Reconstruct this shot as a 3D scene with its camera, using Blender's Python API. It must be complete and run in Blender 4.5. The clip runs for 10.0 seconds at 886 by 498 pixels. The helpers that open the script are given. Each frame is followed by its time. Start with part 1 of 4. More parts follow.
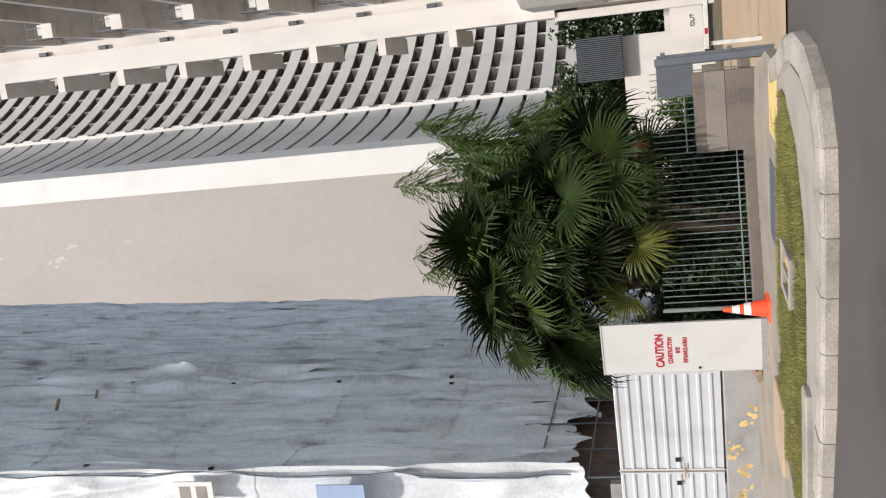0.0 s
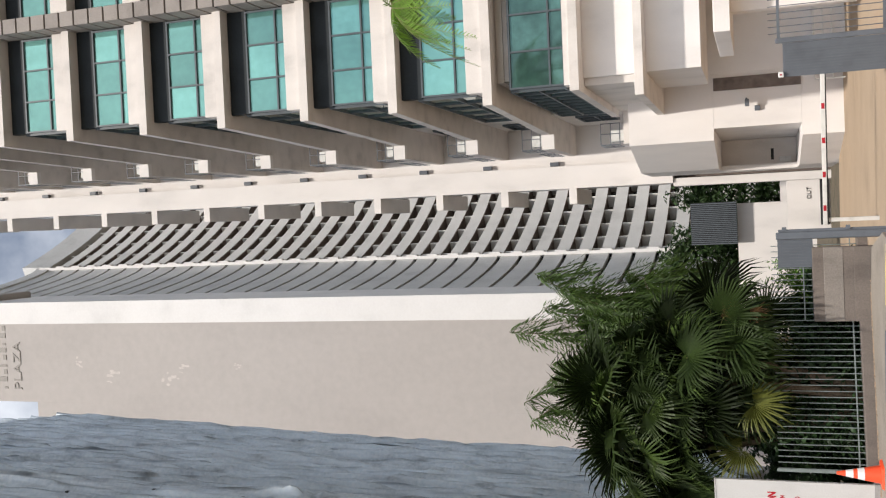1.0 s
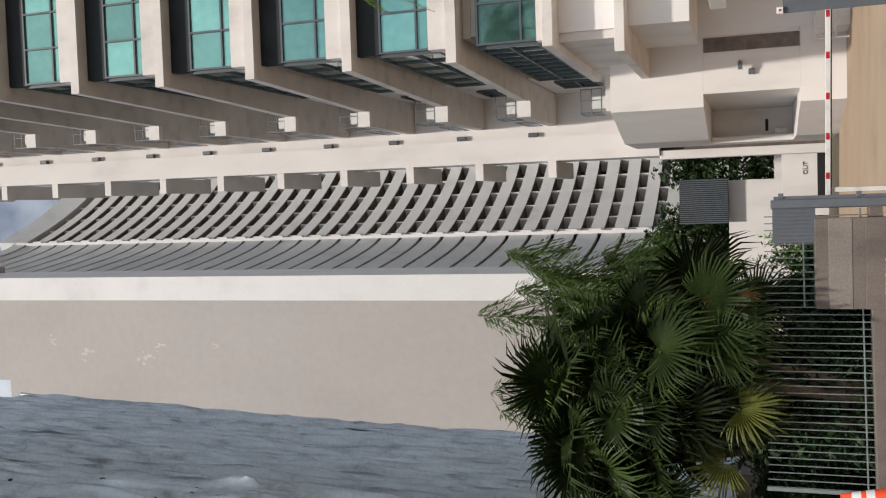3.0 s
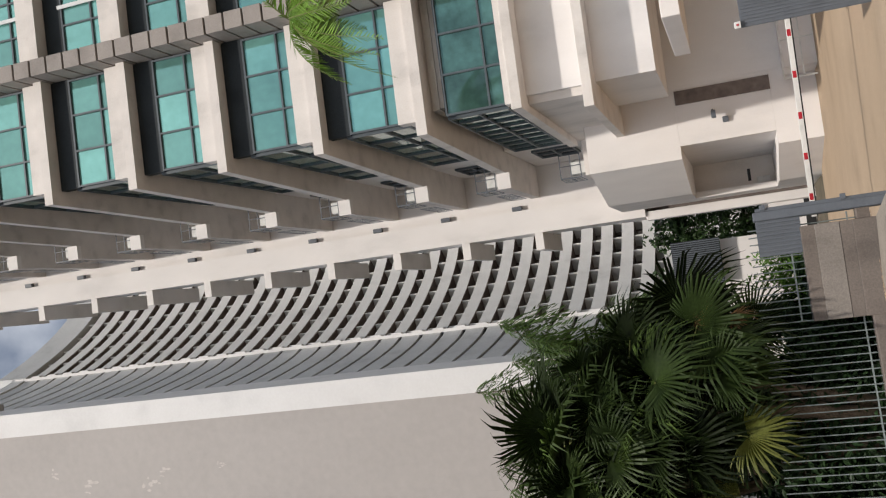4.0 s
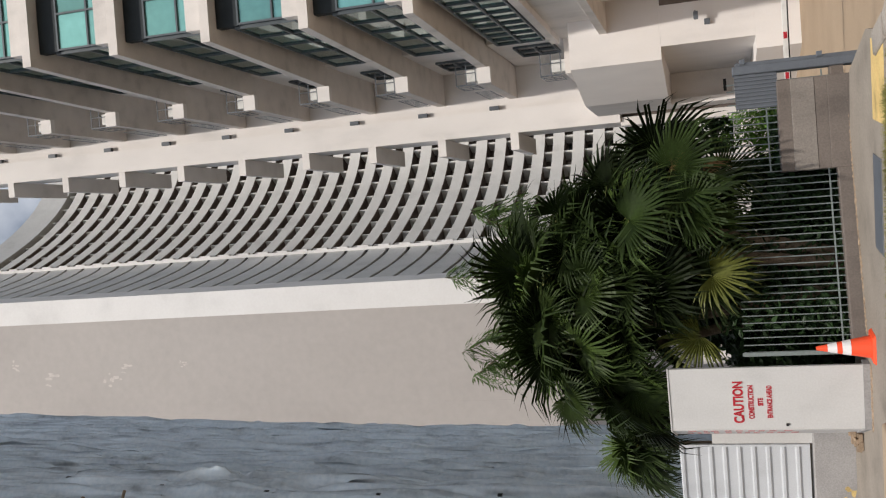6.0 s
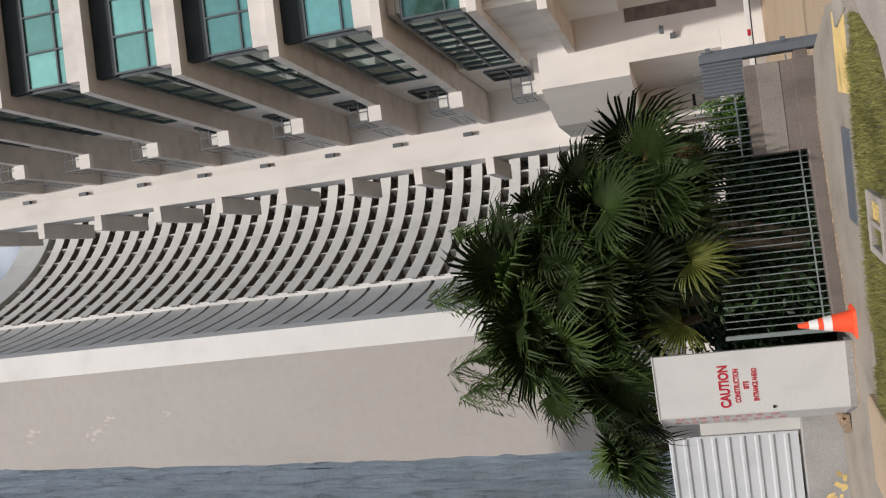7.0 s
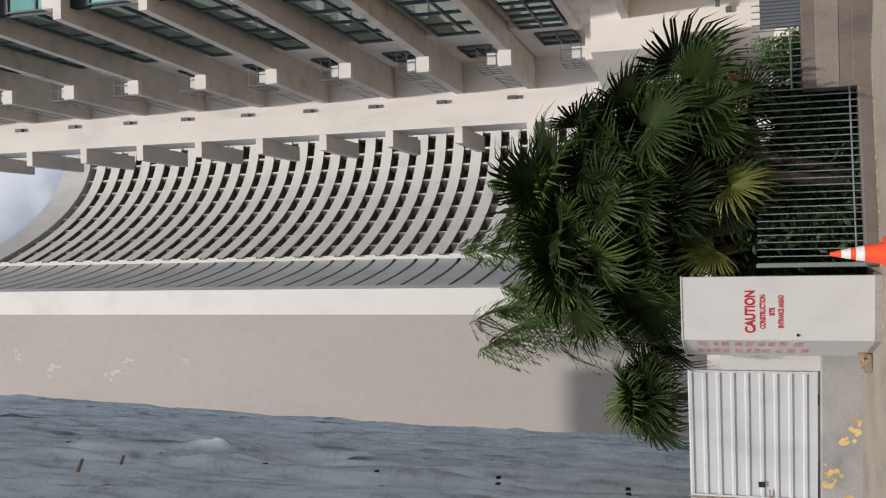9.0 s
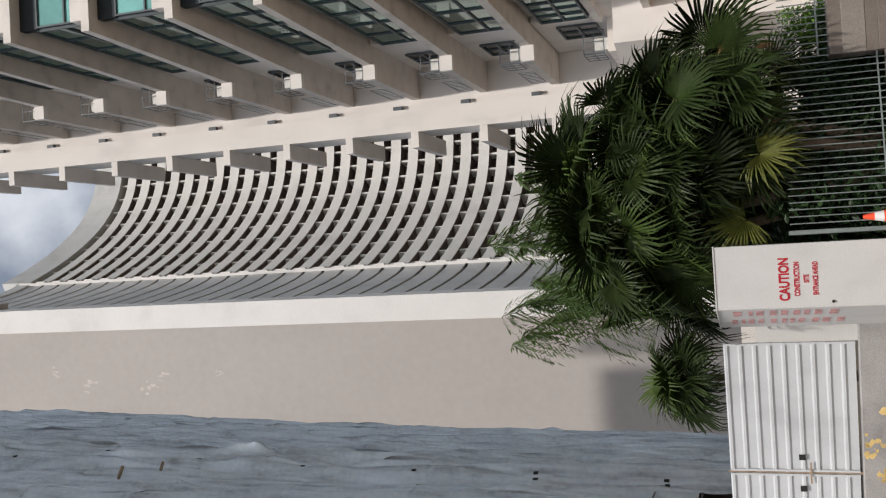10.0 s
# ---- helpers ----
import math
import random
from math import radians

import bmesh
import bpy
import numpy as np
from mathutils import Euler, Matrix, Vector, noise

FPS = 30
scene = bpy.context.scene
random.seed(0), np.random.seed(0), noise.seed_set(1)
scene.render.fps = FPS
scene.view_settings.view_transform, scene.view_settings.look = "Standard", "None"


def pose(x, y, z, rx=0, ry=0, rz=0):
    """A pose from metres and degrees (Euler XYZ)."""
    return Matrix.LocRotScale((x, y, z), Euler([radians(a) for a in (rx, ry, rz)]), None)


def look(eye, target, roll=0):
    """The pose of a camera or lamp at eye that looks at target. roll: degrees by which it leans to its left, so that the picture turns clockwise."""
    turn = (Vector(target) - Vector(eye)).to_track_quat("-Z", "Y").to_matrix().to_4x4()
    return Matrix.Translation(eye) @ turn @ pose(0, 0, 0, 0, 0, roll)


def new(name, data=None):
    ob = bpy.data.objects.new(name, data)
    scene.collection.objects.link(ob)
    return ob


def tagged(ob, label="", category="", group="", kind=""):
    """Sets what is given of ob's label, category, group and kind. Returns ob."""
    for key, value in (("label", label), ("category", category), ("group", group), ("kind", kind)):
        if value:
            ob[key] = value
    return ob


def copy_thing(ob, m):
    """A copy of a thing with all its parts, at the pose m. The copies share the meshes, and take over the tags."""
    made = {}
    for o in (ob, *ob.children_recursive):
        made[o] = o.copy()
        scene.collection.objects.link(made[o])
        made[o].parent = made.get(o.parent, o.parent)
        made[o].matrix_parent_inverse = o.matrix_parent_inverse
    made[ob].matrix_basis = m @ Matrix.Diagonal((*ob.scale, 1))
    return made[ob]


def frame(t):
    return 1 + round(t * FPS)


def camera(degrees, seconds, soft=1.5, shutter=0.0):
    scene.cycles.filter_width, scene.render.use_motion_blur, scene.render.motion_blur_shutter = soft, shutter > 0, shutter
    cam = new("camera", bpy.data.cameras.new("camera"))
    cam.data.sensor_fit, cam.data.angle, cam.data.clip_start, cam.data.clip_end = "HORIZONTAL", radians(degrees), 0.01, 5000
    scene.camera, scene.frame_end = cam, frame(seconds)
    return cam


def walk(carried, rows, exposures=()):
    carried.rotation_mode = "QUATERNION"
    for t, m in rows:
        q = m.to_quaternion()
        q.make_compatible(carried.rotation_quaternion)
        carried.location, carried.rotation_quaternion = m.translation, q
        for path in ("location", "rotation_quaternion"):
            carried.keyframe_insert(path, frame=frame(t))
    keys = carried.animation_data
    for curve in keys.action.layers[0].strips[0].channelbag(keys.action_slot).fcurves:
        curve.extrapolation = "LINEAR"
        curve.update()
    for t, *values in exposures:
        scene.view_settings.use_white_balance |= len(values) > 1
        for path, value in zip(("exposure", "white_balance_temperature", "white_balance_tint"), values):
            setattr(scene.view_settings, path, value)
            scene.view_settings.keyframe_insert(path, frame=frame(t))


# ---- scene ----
cam = camera(50.43, 10.0, 1.2)

PATH = [
    (0, (6.89, -13.643, 1.356), (6.177, -11.83, 1.81), -93.8),
    (0.5, (7.111, -14.303, 1.411), (6.626, -12.438, 1.945), -93.5),
    (1, (7.332, -15.218, 1.531), (6.941, -13.364, 2.173), -92.0),
    (1.5, (7.494, -15.912, 1.504), (7.151, -14.07, 2.204), -90.9),
    (2, (7.322, -15.751, 1.444), (6.971, -13.894, 2.099), -89.7),
    (2.5, (6.779, -13.663, 1.493), (6.389, -11.811, 2.141), -89.0),
    (2.7, (6.688, -12.929, 1.54), (6.276, -11.078, 2.175), -89.4),
    (3.8, (5.746, -11.737, 1.419), (5.413, -9.867, 2.046), -98.3),
    (4, (5.596, -11.683, 1.407), (5.371, -9.792, 2.019), -98.4),
    (4.5, (5.301, -11.781, 1.46), (5.188, -9.87, 2.038), -95.5),
    (5, (4.985, -11.894, 1.529), (4.752, -9.997, 2.118), -93.3),
    (5.5, (4.75, -12.289, 1.595), (4.378, -10.413, 2.18), -92.6),
    (7, (3.918, -12.556, 1.67), (3.606, -10.648, 2.183), -97.1),
    (7.5, (3.665, -12.666, 1.655), (3.46, -10.739, 2.149), -97.2),
    (8, (3.345, -12.722, 1.76), (3.037, -10.811, 2.263), -92.2),
    (8.5, (3.097, -12.869, 1.808), (2.751, -10.972, 2.339), -90.5),
    (9, (2.785, -13.066, 1.846), (2.453, -11.178, 2.416), -91.2),
    (9.5, (2.633, -13.344, 1.87), (2.201, -11.486, 2.472), -91.4),
    (10, (2.401, -13.227, 1.871), (2.092, -11.353, 2.498), -93.3),
]
walk(cam, [(t, look(eye, target, roll)) for t, eye, target, roll in PATH], [(0.0, 0.08), (1.0, -0.04), (2.0, -0.22), (2.5, -0.30), (4.5, -0.34), (7.0, -0.35), (10.0, -0.36)])

# world and sun
SUN_EL, SUN_AZ = 52.0, 174.0      # degrees; azimuth clockwise from +y
world = bpy.data.worlds.new("sky")
scene.world = world
world.use_nodes = True
wn = world.node_tree
sky = wn.nodes.new("ShaderNodeTexSky")
sky.sky_type, sky.sun_disc = "NISHITA", False
sky.sun_elevation, sky.sun_rotation = radians(SUN_EL), radians(SUN_AZ)
sky.air_density, sky.dust_density, sky.ozone_density = 1.0, 1.6, 1.0
# thin clouds over the blue
tc = wn.nodes.new("ShaderNodeTexCoord")
cn = wn.nodes.new("ShaderNodeTexNoise")
cn.inputs["Scale"].default_value, cn.inputs["Detail"].default_value = 3.2, 7
cr = wn.nodes.new("ShaderNodeValToRGB")
cr.color_ramp.elements[0].position, cr.color_ramp.elements[1].position = 0.43, 0.69
cm = wn.nodes.new("ShaderNodeMixRGB")
cm.inputs[2].default_value = (13.0, 13.3, 13.8, 1)
wn.links.new(tc.outputs["Generated"], cn.inputs["Vector"])
wn.links.new(cn.outputs["Fac"], cr.inputs["Fac"])
wn.links.new(cr.outputs["Color"], cm.inputs[0])
wn.links.new(sky.outputs["Color"], cm.inputs[1])
bg = wn.nodes["Background"]
wn.links.new(cm.outputs["Color"], bg.inputs["Color"])
bg.inputs["Strength"].default_value = 0.113
sun = new("sun", bpy.data.lights.new("sun", "SUN"))
sun.data.energy, sun.data.angle, sun.data.color = 3.85, radians(2.0), (1.0, 0.94, 0.87)
e, a = radians(SUN_EL), radians(SUN_AZ)
sun.matrix_world = look((math.cos(e) * math.sin(a) * 50, math.cos(e) * math.cos(a) * 50, math.sin(e) * 50), (0, 0, 0))


# ---------------------------------------------------------------- materials
def mat(name, col, rough=0.7, var=0.12, scale=6.0, fine=60.0, bump=0.15, metal=0.0, spec=0.4, streak=0.0, island=0.0, dirt=None, object_var=0.0, trans=0.0, crease=0.0):
    """Principled surface with large stains, fine grain and relief, in world-sized object coordinates."""
    m = bpy.data.materials.new(name)
    m.use_nodes = True
    n, L = m.node_tree.nodes, m.node_tree.links
    b = n["Principled BSDF"]
    b.inputs["Roughness"].default_value, b.inputs["Metallic"].default_value = rough, metal
    b.inputs["Specular IOR Level"].default_value = spec
    geo = n.new("ShaderNodeNewGeometry")
    mp = n.new("ShaderNodeMapping")
    mp.inputs["Scale"].default_value = (1, 1, 1 - 0.85 * streak)
    L.new(geo.outputs["Position"], mp.inputs["Vector"])
    big, small = n.new("ShaderNodeTexNoise"), n.new("ShaderNodeTexNoise")
    big.inputs["Scale"].default_value, big.inputs["Detail"].default_value = scale, 6
    small.inputs["Scale"].default_value, small.inputs["Detail"].default_value = fine, 3
    L.new(mp.outputs["Vector"], big.inputs["Vector"])
    L.new(geo.outputs["Position"], small.inputs["Vector"])
    ramp = n.new("ShaderNodeValToRGB")
    lo = dirt or tuple(c * (1 - 2.2 * var) for c in col)
    hi = tuple(min(1, c * (1 + var)) for c in col)
    ramp.color_ramp.elements[0].color, ramp.color_ramp.elements[1].color = (*lo, 1), (*hi, 1)
    ramp.color_ramp.elements[0].position, ramp.color_ramp.elements[1].position = 0.25, 0.7
    mid = ramp.color_ramp.elements.new(0.45)
    mid.color = (*col, 1)
    L.new(big.outputs["Fac"], ramp.inputs["Fac"])
    mix = n.new("ShaderNodeMixRGB")
    mix.blend_type = "OVERLAY"
    mix.inputs[0].default_value = min(1.0, var * 2.5)
    L.new(ramp.outputs["Color"], mix.inputs[1])
    L.new(small.outputs["Fac"], mix.inputs[2])
    out = mix.outputs["Color"]
    if island or object_var:
        hs = n.new("ShaderNodeHueSaturation")
        mr = n.new("ShaderNodeMapRange")
        k = island or object_var
        mr.inputs["To Min"].default_value, mr.inputs["To Max"].default_value = 1 - k, 1 + k
        if island:
            L.new(geo.outputs["Random Per Island"], mr.inputs["Value"])
        else:
            oi = n.new("ShaderNodeObjectInfo")
            L.new(oi.outputs["Random"], mr.inputs["Value"])
        L.new(mr.outputs["Result"], hs.inputs["Value"])
        L.new(out, hs.inputs["Color"])
        out = hs.outputs["Color"]
    L.new(out, b.inputs["Base Color"])
    if bump:
        bp = n.new("ShaderNodeBump")
        bp.inputs["Strength"].default_value, bp.inputs["Distance"].default_value = bump, 0.01
        L.new(small.outputs["Fac"], bp.inputs["Height"])
        L.new(bp.outputs["Normal"], b.inputs["Normal"])
    if crease:
        m2 = n.new("ShaderNodeMapping")
        m2.inputs["Scale"].default_value = (1, 1, 0.16)
        L.new(geo.outputs["Position"], m2.inputs["Vector"])
        rn = n.new("ShaderNodeTexNoise")
        rn.noise_type = "RIDGED_MULTIFRACTAL"
        rn.inputs["Scale"].default_value, rn.inputs["Detail"].default_value = 2.2, 5
        L.new(m2.outputs["Vector"], rn.inputs["Vector"])
        b2 = n.new("ShaderNodeBump")
        b2.inputs["Strength"].default_value, b2.inputs["Distance"].default_value = crease, 0.18
        L.new(rn.outputs["Fac"], b2.inputs["Height"])
        L.new(b2.outputs["Normal"], b.inputs["Normal"])
    if trans:
        tr = n.new("ShaderNodeBsdfTranslucent")
        L.new(out, tr.inputs["Color"])
        ms = n.new("ShaderNodeMixShader")
        ms.inputs[0].default_value = trans
        L.new(b.outputs[0], ms.inputs[1])
        L.new(tr.outputs[0], ms.inputs[2])
        L.new(ms.outputs[0], n["Material Output"].inputs["Surface"])
    return m


WHITE = mat("white_plaster", (0.75, 0.71, 0.68), 0.75, 0.06, 0.9, 40, 0.2, streak=0.7)
PLASTER = mat("cream_plaster", (0.66, 0.61, 0.565), 0.75, 0.10, 1.3, 40, 0.25, streak=0.6)
WALLGREY = mat("warm_grey_wall", (0.425, 0.390, 0.366), 0.8, 0.035, 0.12, 1.2, 0.05, streak=0.6)
TOWERWHITE = mat("tower_white", (0.72, 0.70, 0.68), 0.75, 0.05, 0.2, 4, 0.1)
BAND = mat("balcony_render", (0.66, 0.635, 0.60), 0.8, 0.07, 0.25, 5, 0.1)
CURVEGREY = mat("grey_render", (0.53, 0.525, 0.51), 0.8, 0.08, 0.3, 5, 0.1)
# brown walls; these two tones also carry the shade inside recesses and balcony bays
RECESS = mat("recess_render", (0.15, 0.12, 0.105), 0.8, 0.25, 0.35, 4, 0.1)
BAYSHADE = mat("bay_shade_render", (0.105, 0.085, 0.073), 0.8, 0.3, 0.5, 4, 0.1)
# dark panes; also the painted shade of the curved wall's gaps
DARKWIN_GAP = mat("dark_window_and_gap_shade", (0.03, 0.035, 0.035), 0.15, 0.2, 0.5, 4, 0, spec=0.6)
PIER = mat("pier_concrete", (0.30, 0.265, 0.24), 0.8, 0.12, 1.2, 30, 0.3, object_var=0.06)
# near-black tone carries the slab's shade over the window heads
SHADEPANEL = mat("shade_dark_panel", (0.022, 0.027, 0.030), 0.55, 0.2, 0.8, 30, 0.05, spec=0.2)
FRAME = mat("window_frame", (0.075, 0.09, 0.10), 0.45, 0.1, 3, 50, 0.05)
FRAMEWHITE = mat("white_frame", (0.65, 0.65, 0.64), 0.5, 0.05, 3, 50, 0.05)
GLASS = mat("teal_glass", (0.19, 0.42, 0.375), 0.06, 0.07, 1.4, 4, 0.0, metal=0.55, spec=0.8, streak=0.95, object_var=0.30)
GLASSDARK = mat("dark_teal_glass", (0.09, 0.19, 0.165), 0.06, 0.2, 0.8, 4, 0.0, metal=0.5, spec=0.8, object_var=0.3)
STEEL = mat("painted_steel", (0.11, 0.122, 0.14), 0.5, 0.08, 4, 60, 0.05, object_var=0.05)
GALV = mat("galvanised_rail", (0.21, 0.24, 0.232), 0.45, 0.12, 4, 60, 0.05, metal=0.2)
ACWHITE = mat("appliance_white", (0.66, 0.65, 0.62), 0.5, 0.08, 5, 50, 0.05)
# vertical streaks in the colour add to the shading of the folds
TARP = mat("grey_tarpaulin", (0.61, 0.68, 0.74), 0.30, 0.20, 1.3, 5, 0.0, spec=0.7, streak=0.7, object_var=0.03, crease=1.0)
TARPLIGHT = mat("pale_tarpaulin", (0.62, 0.64, 0.66), 0.40, 0.14, 0.45, 9, 0.35, spec=0.5, object_var=0.07, crease=0.5)
HOARD = mat("hoarding_white", (0.55, 0.535, 0.515), 0.6, 0.05, 2.0, 40, 0.1, streak=0.5)
SHEET = mat("white_sheet_metal", (0.55, 0.56, 0.575), 0.4, 0.07, 1.5, 50, 0.08, metal=0.1, streak=0.6)
RED = mat("red_paint", (0.40, 0.010, 0.022), 0.6, 0.15, 9, 80, 0.05)
FADED = mat("faded_red_paint", (0.52, 0.27, 0.26), 0.6, 0.3, 9, 80, 0.05)
BLACK = mat("black_paint", (0.015, 0.015, 0.015), 0.6, 0.1, 9, 80, 0.05)
LETTER = mat("dark_lettering", (0.26, 0.238, 0.215), 0.6, 0.1, 2, 10, 0.0)
ORANGE = mat("orange_plastic", (0.85, 0.085, 0.025), 0.45, 0.06, 6, 60, 0.05)
REFLECT = mat("white_band", (0.75, 0.72, 0.70), 0.5, 0.06, 6, 60, 0.05)
CONC = mat("old_concrete", (0.30, 0.27, 0.235), 0.85, 0.16, 1.6, 45, 0.4)
BLOCK = mat("stained_concrete", (0.15, 0.125, 0.108), 0.85, 0.13, 2.4, 45, 0.3, streak=0.5)
BASE = mat("grey_footing", (0.31, 0.295, 0.285), 0.85, 0.12, 2.0, 45, 0.35)
PAVE = mat("pavement_concrete", (0.27, 0.235, 0.195), 0.85, 0.17, 1.2, 50, 0.35)
KERB = mat("kerb_concrete", (0.33, 0.295, 0.255), 0.85, 0.2, 2.2, 50, 0.4, object_var=0.08)
TAN = mat("tan_driveway", (0.38, 0.285, 0.195), 0.85, 0.10, 0.5, 40, 0.3)
ASPHALT = mat("asphalt", (0.080, 0.070, 0.065), 0.85, 0.14, 0.7, 90, 0.5)
SOIL = mat("soil", (0.12, 0.10, 0.07), 0.95, 0.2, 1.5, 40, 0.5)
GRASSM = mat("grass_blades", (0.225, 0.215, 0.065), 0.7, 0.25, 1.5, 30, 0, island=0.35, trans=0.25)
YELLOW = mat("yellow_paint", (0.60, 0.43, 0.17), 0.7, 0.25, 3, 60, 0.1)
# one leaf colour in two copies: FAN darkened as shaded, FANLIT brightened as sunlit
FAN = mat("shaded_palm_leaf", (0.017, 0.028, 0.0065), 0.55, 0.25, 2.0, 25, 0.05, spec=0.14, object_var=0.55, trans=0.06)
FANLIT = mat("sunlit_palm_leaf", (0.050, 0.080, 0.016), 0.5, 0.25, 2.0, 25, 0.05, spec=0.3, object_var=0.4, trans=0.14)
FANYELLOW = mat("yellowing_palm_leaf", (0.11, 0.12, 0.025), 0.5, 0.25, 2.0, 25, 0.05, object_var=0.2, trans=0.25)
FANDRY = mat("dry_palm_leaf", (0.23, 0.13, 0.055), 0.7, 0.25, 3.0, 25, 0.05, object_var=0.2, trans=0.15)
STALK = mat("palm_stalk", (0.16, 0.17, 0.05), 0.6, 0.2, 4, 40, 0.1)
TRUNK = mat("palm_trunk", (0.13, 0.095, 0.065), 0.9, 0.3, 6, 40, 0.6)
FEATHER = mat("feather_leaf", (0.060, 0.105, 0.022), 0.5, 0.2, 3.0, 25, 0.0, island=0.3, trans=0.3)
FROND = mat("frond_leaf", (0.17, 0.30, 0.04), 0.5, 0.2, 3.0, 25, 0.0, island=0.25, trans=0.35)
SHRUB = mat("shrub_leaf", (0.026, 0.055, 0.018), 0.5, 0.25, 3.0, 25, 0.0, island=0.4, trans=0.2)
HEDGE = mat("hedge_leaf", (0.10, 0.20, 0.03), 0.5, 0.2, 3.0, 25, 0.0, island=0.3, trans=0.25)
FARLEAF = mat("tree_leaf", (0.036, 0.07, 0.02), 0.5, 0.25, 1.0, 9, 0.0, island=0.4, trans=0.2)
PATCH = mat("wall_filler", (0.535, 0.495, 0.46), 0.8, 0.08, 1.0, 5, 0.1)
BLOCKPALE = mat("pale_stained_concrete", (0.205, 0.18, 0.158), 0.85, 0.14, 2.4, 45, 0.3, streak=0.5)
BANNER = mat("blue_banner", (0.30, 0.38, 0.55), 0.6, 0.06, 2, 20, 0.05)
RUBBLE = mat("rubble", (0.30, 0.22, 0.15), 0.9, 0.2, 6, 60, 0.4, island=0.3)


# ---------------------------------------------------------------- mesh helpers
class Geo:
    """Collects boxes, quads, tubes and grids for one mesh."""

    def __init__(self):
        self.v, self.f = [], []

    def add(self, vs, fs):
        k = len(self.v)
        self.v += [tuple(p) for p in vs]
        self.f += [tuple(i + k for i in q) for q in fs]
        return self

    def box(self, x0, x1, y0, y1, z0, z1, c=0.0):
        """A box; c chamfers its upright and top edges."""
        if not c:
            vs = [(x, y, z) for z in (z0, z1) for y in (y0, y1) for x in (x0, x1)]
            return self.add(vs, [(0, 2, 3, 1), (4, 5, 7, 6), (0, 1, 5, 4), (2, 6, 7, 3), (0, 4, 6, 2), (1, 3, 7, 5)])
        ring = lambda d: [(x0 + d, y0), (x1 - d, y0), (x1, y0 + d), (x1, y1 - d), (x1 - d, y1), (x0 + d, y1), (x0, y1 - d), (x0, y0 + d)]
        o = ring(c)
        i = [(min(max(x, x0 + c), x1 - c), min(max(y, y0 + c), y1 - c)) for x, y in o]
        vs = [(x, y, z0) for x, y in o] + [(x, y, z1 - c) for x, y in o] + [(x, y, z1) for x, y in i]
        fs = [tuple(reversed(range(8))), tuple(range(16, 24))]
        fs += [(a, (a + 1) % 8, (a + 1) % 8 + 8, a + 8) for a in range(8)]
        fs += [(a + 8, (a + 1) % 8 + 8, (a + 1) % 8 + 16, a + 16) for a in range(8)]
        return self.add(vs, fs)

    def tube(self, pts, r, n=8):
        """A tube along points; r is one radius or one for each point."""
        pts = [Vector(p) for p in pts]
        rs = r if isinstance(r, (list, tuple)) else [r] * len(pts)
        vs = []
        for i, p in enumerate(pts):
            d = (pts[min(i + 1, len(pts) - 1)] - pts[max(i - 1, 0)]).normalized()
            s = d.cross(Vector((0, 0, 1)) if abs(d.z) < 0.95 else Vector((1, 0, 0))).normalized()
            t = s.cross(d)
            vs += [p + (s * math.cos(6.2832 * k / n) + t * math.sin(6.2832 * k / n)) * rs[i] for k in range(n)]
        fs = [(i * n + k, i * n + (k + 1) % n, (i + 1) * n + (k + 1) % n, (i + 1) * n + k) for i in range(len(pts) - 1) for k in range(n)]
        fs += [tuple(reversed(range(n))), tuple(range(len(vs) - n, len(vs)))]
        return self.add(vs, fs)

    def prism(self, poly, z0, z1):
        """An upright prism over a plan outline, counter-clockwise."""
        n = len(poly)
        vs = [(x, y, z0) for x, y in poly] + [(x, y, z1) for x, y in poly]
        return self.add(vs, [tuple(reversed(range(n))), tuple(range(n, 2 * n))] + [(i, (i + 1) % n, (i + 1) % n + n, i + n) for i in range(n)])

    def strip(self, curve, d0, d1, z0, z1):
        """A wall along a plan curve between two offsets to its right, from z0 to z1."""
        def off(d):
            out = []
            for i, (x, y) in enumerate(curve):
                ax, ay = curve[max(i - 1, 0)]
                bx, by = curve[min(i + 1, len(curve) - 1)]
                l = math.hypot(bx - ax, by - ay)
                out.append((x + (by - ay) / l * d, y - (bx - ax) / l * d))
            return out
        p, q = off(d0), off(d1)
        n = len(curve)
        vs = [(*c, z) for z in (z0, z1) for c in p] + [(*c, z) for z in (z0, z1) for c in q]
        fs = []
        for i in range(n - 1):
            fs += [(i, i + 1, n + i + 1, n + i), (2 * n + i + 1, 2 * n + i, 3 * n + i, 3 * n + i + 1),
                   (n + i, n + i + 1, 3 * n + i + 1, 3 * n + i), (i + 1, i, 2 * n + i, 2 * n + i + 1)]
        fs += [(0, n, 3 * n, 2 * n), (n - 1, 3 * n - 1, 4 * n - 1, 2 * n - 1)]
        return self.add(vs, fs)

    def lattice(self, ex, ez, d0, d1, flip=False):
        """One connected frame: bars where either index is even, holes between."""
        nx, nz = len(ex), len(ez)
        solid = lambda i, j: 0 <= i < nx - 1 and 0 <= j < nz - 1 and (i % 2 == 0 or j % 2 == 0)
        vs = [(d, x, z) if flip else (x, d, z) for d in (d0, d1) for z in ez for x in ex]
        q = lambda d, i, j: d * nx * nz + j * nx + i
        fs = []
        for i in range(nx - 1):
            for j in range(nz - 1):
                if not solid(i, j):
                    continue
                fs += [(q(0, i, j), q(0, i + 1, j), q(0, i + 1, j + 1), q(0, i, j + 1)), (q(1, i, j), q(1, i, j + 1), q(1, i + 1, j + 1), q(1, i + 1, j))]
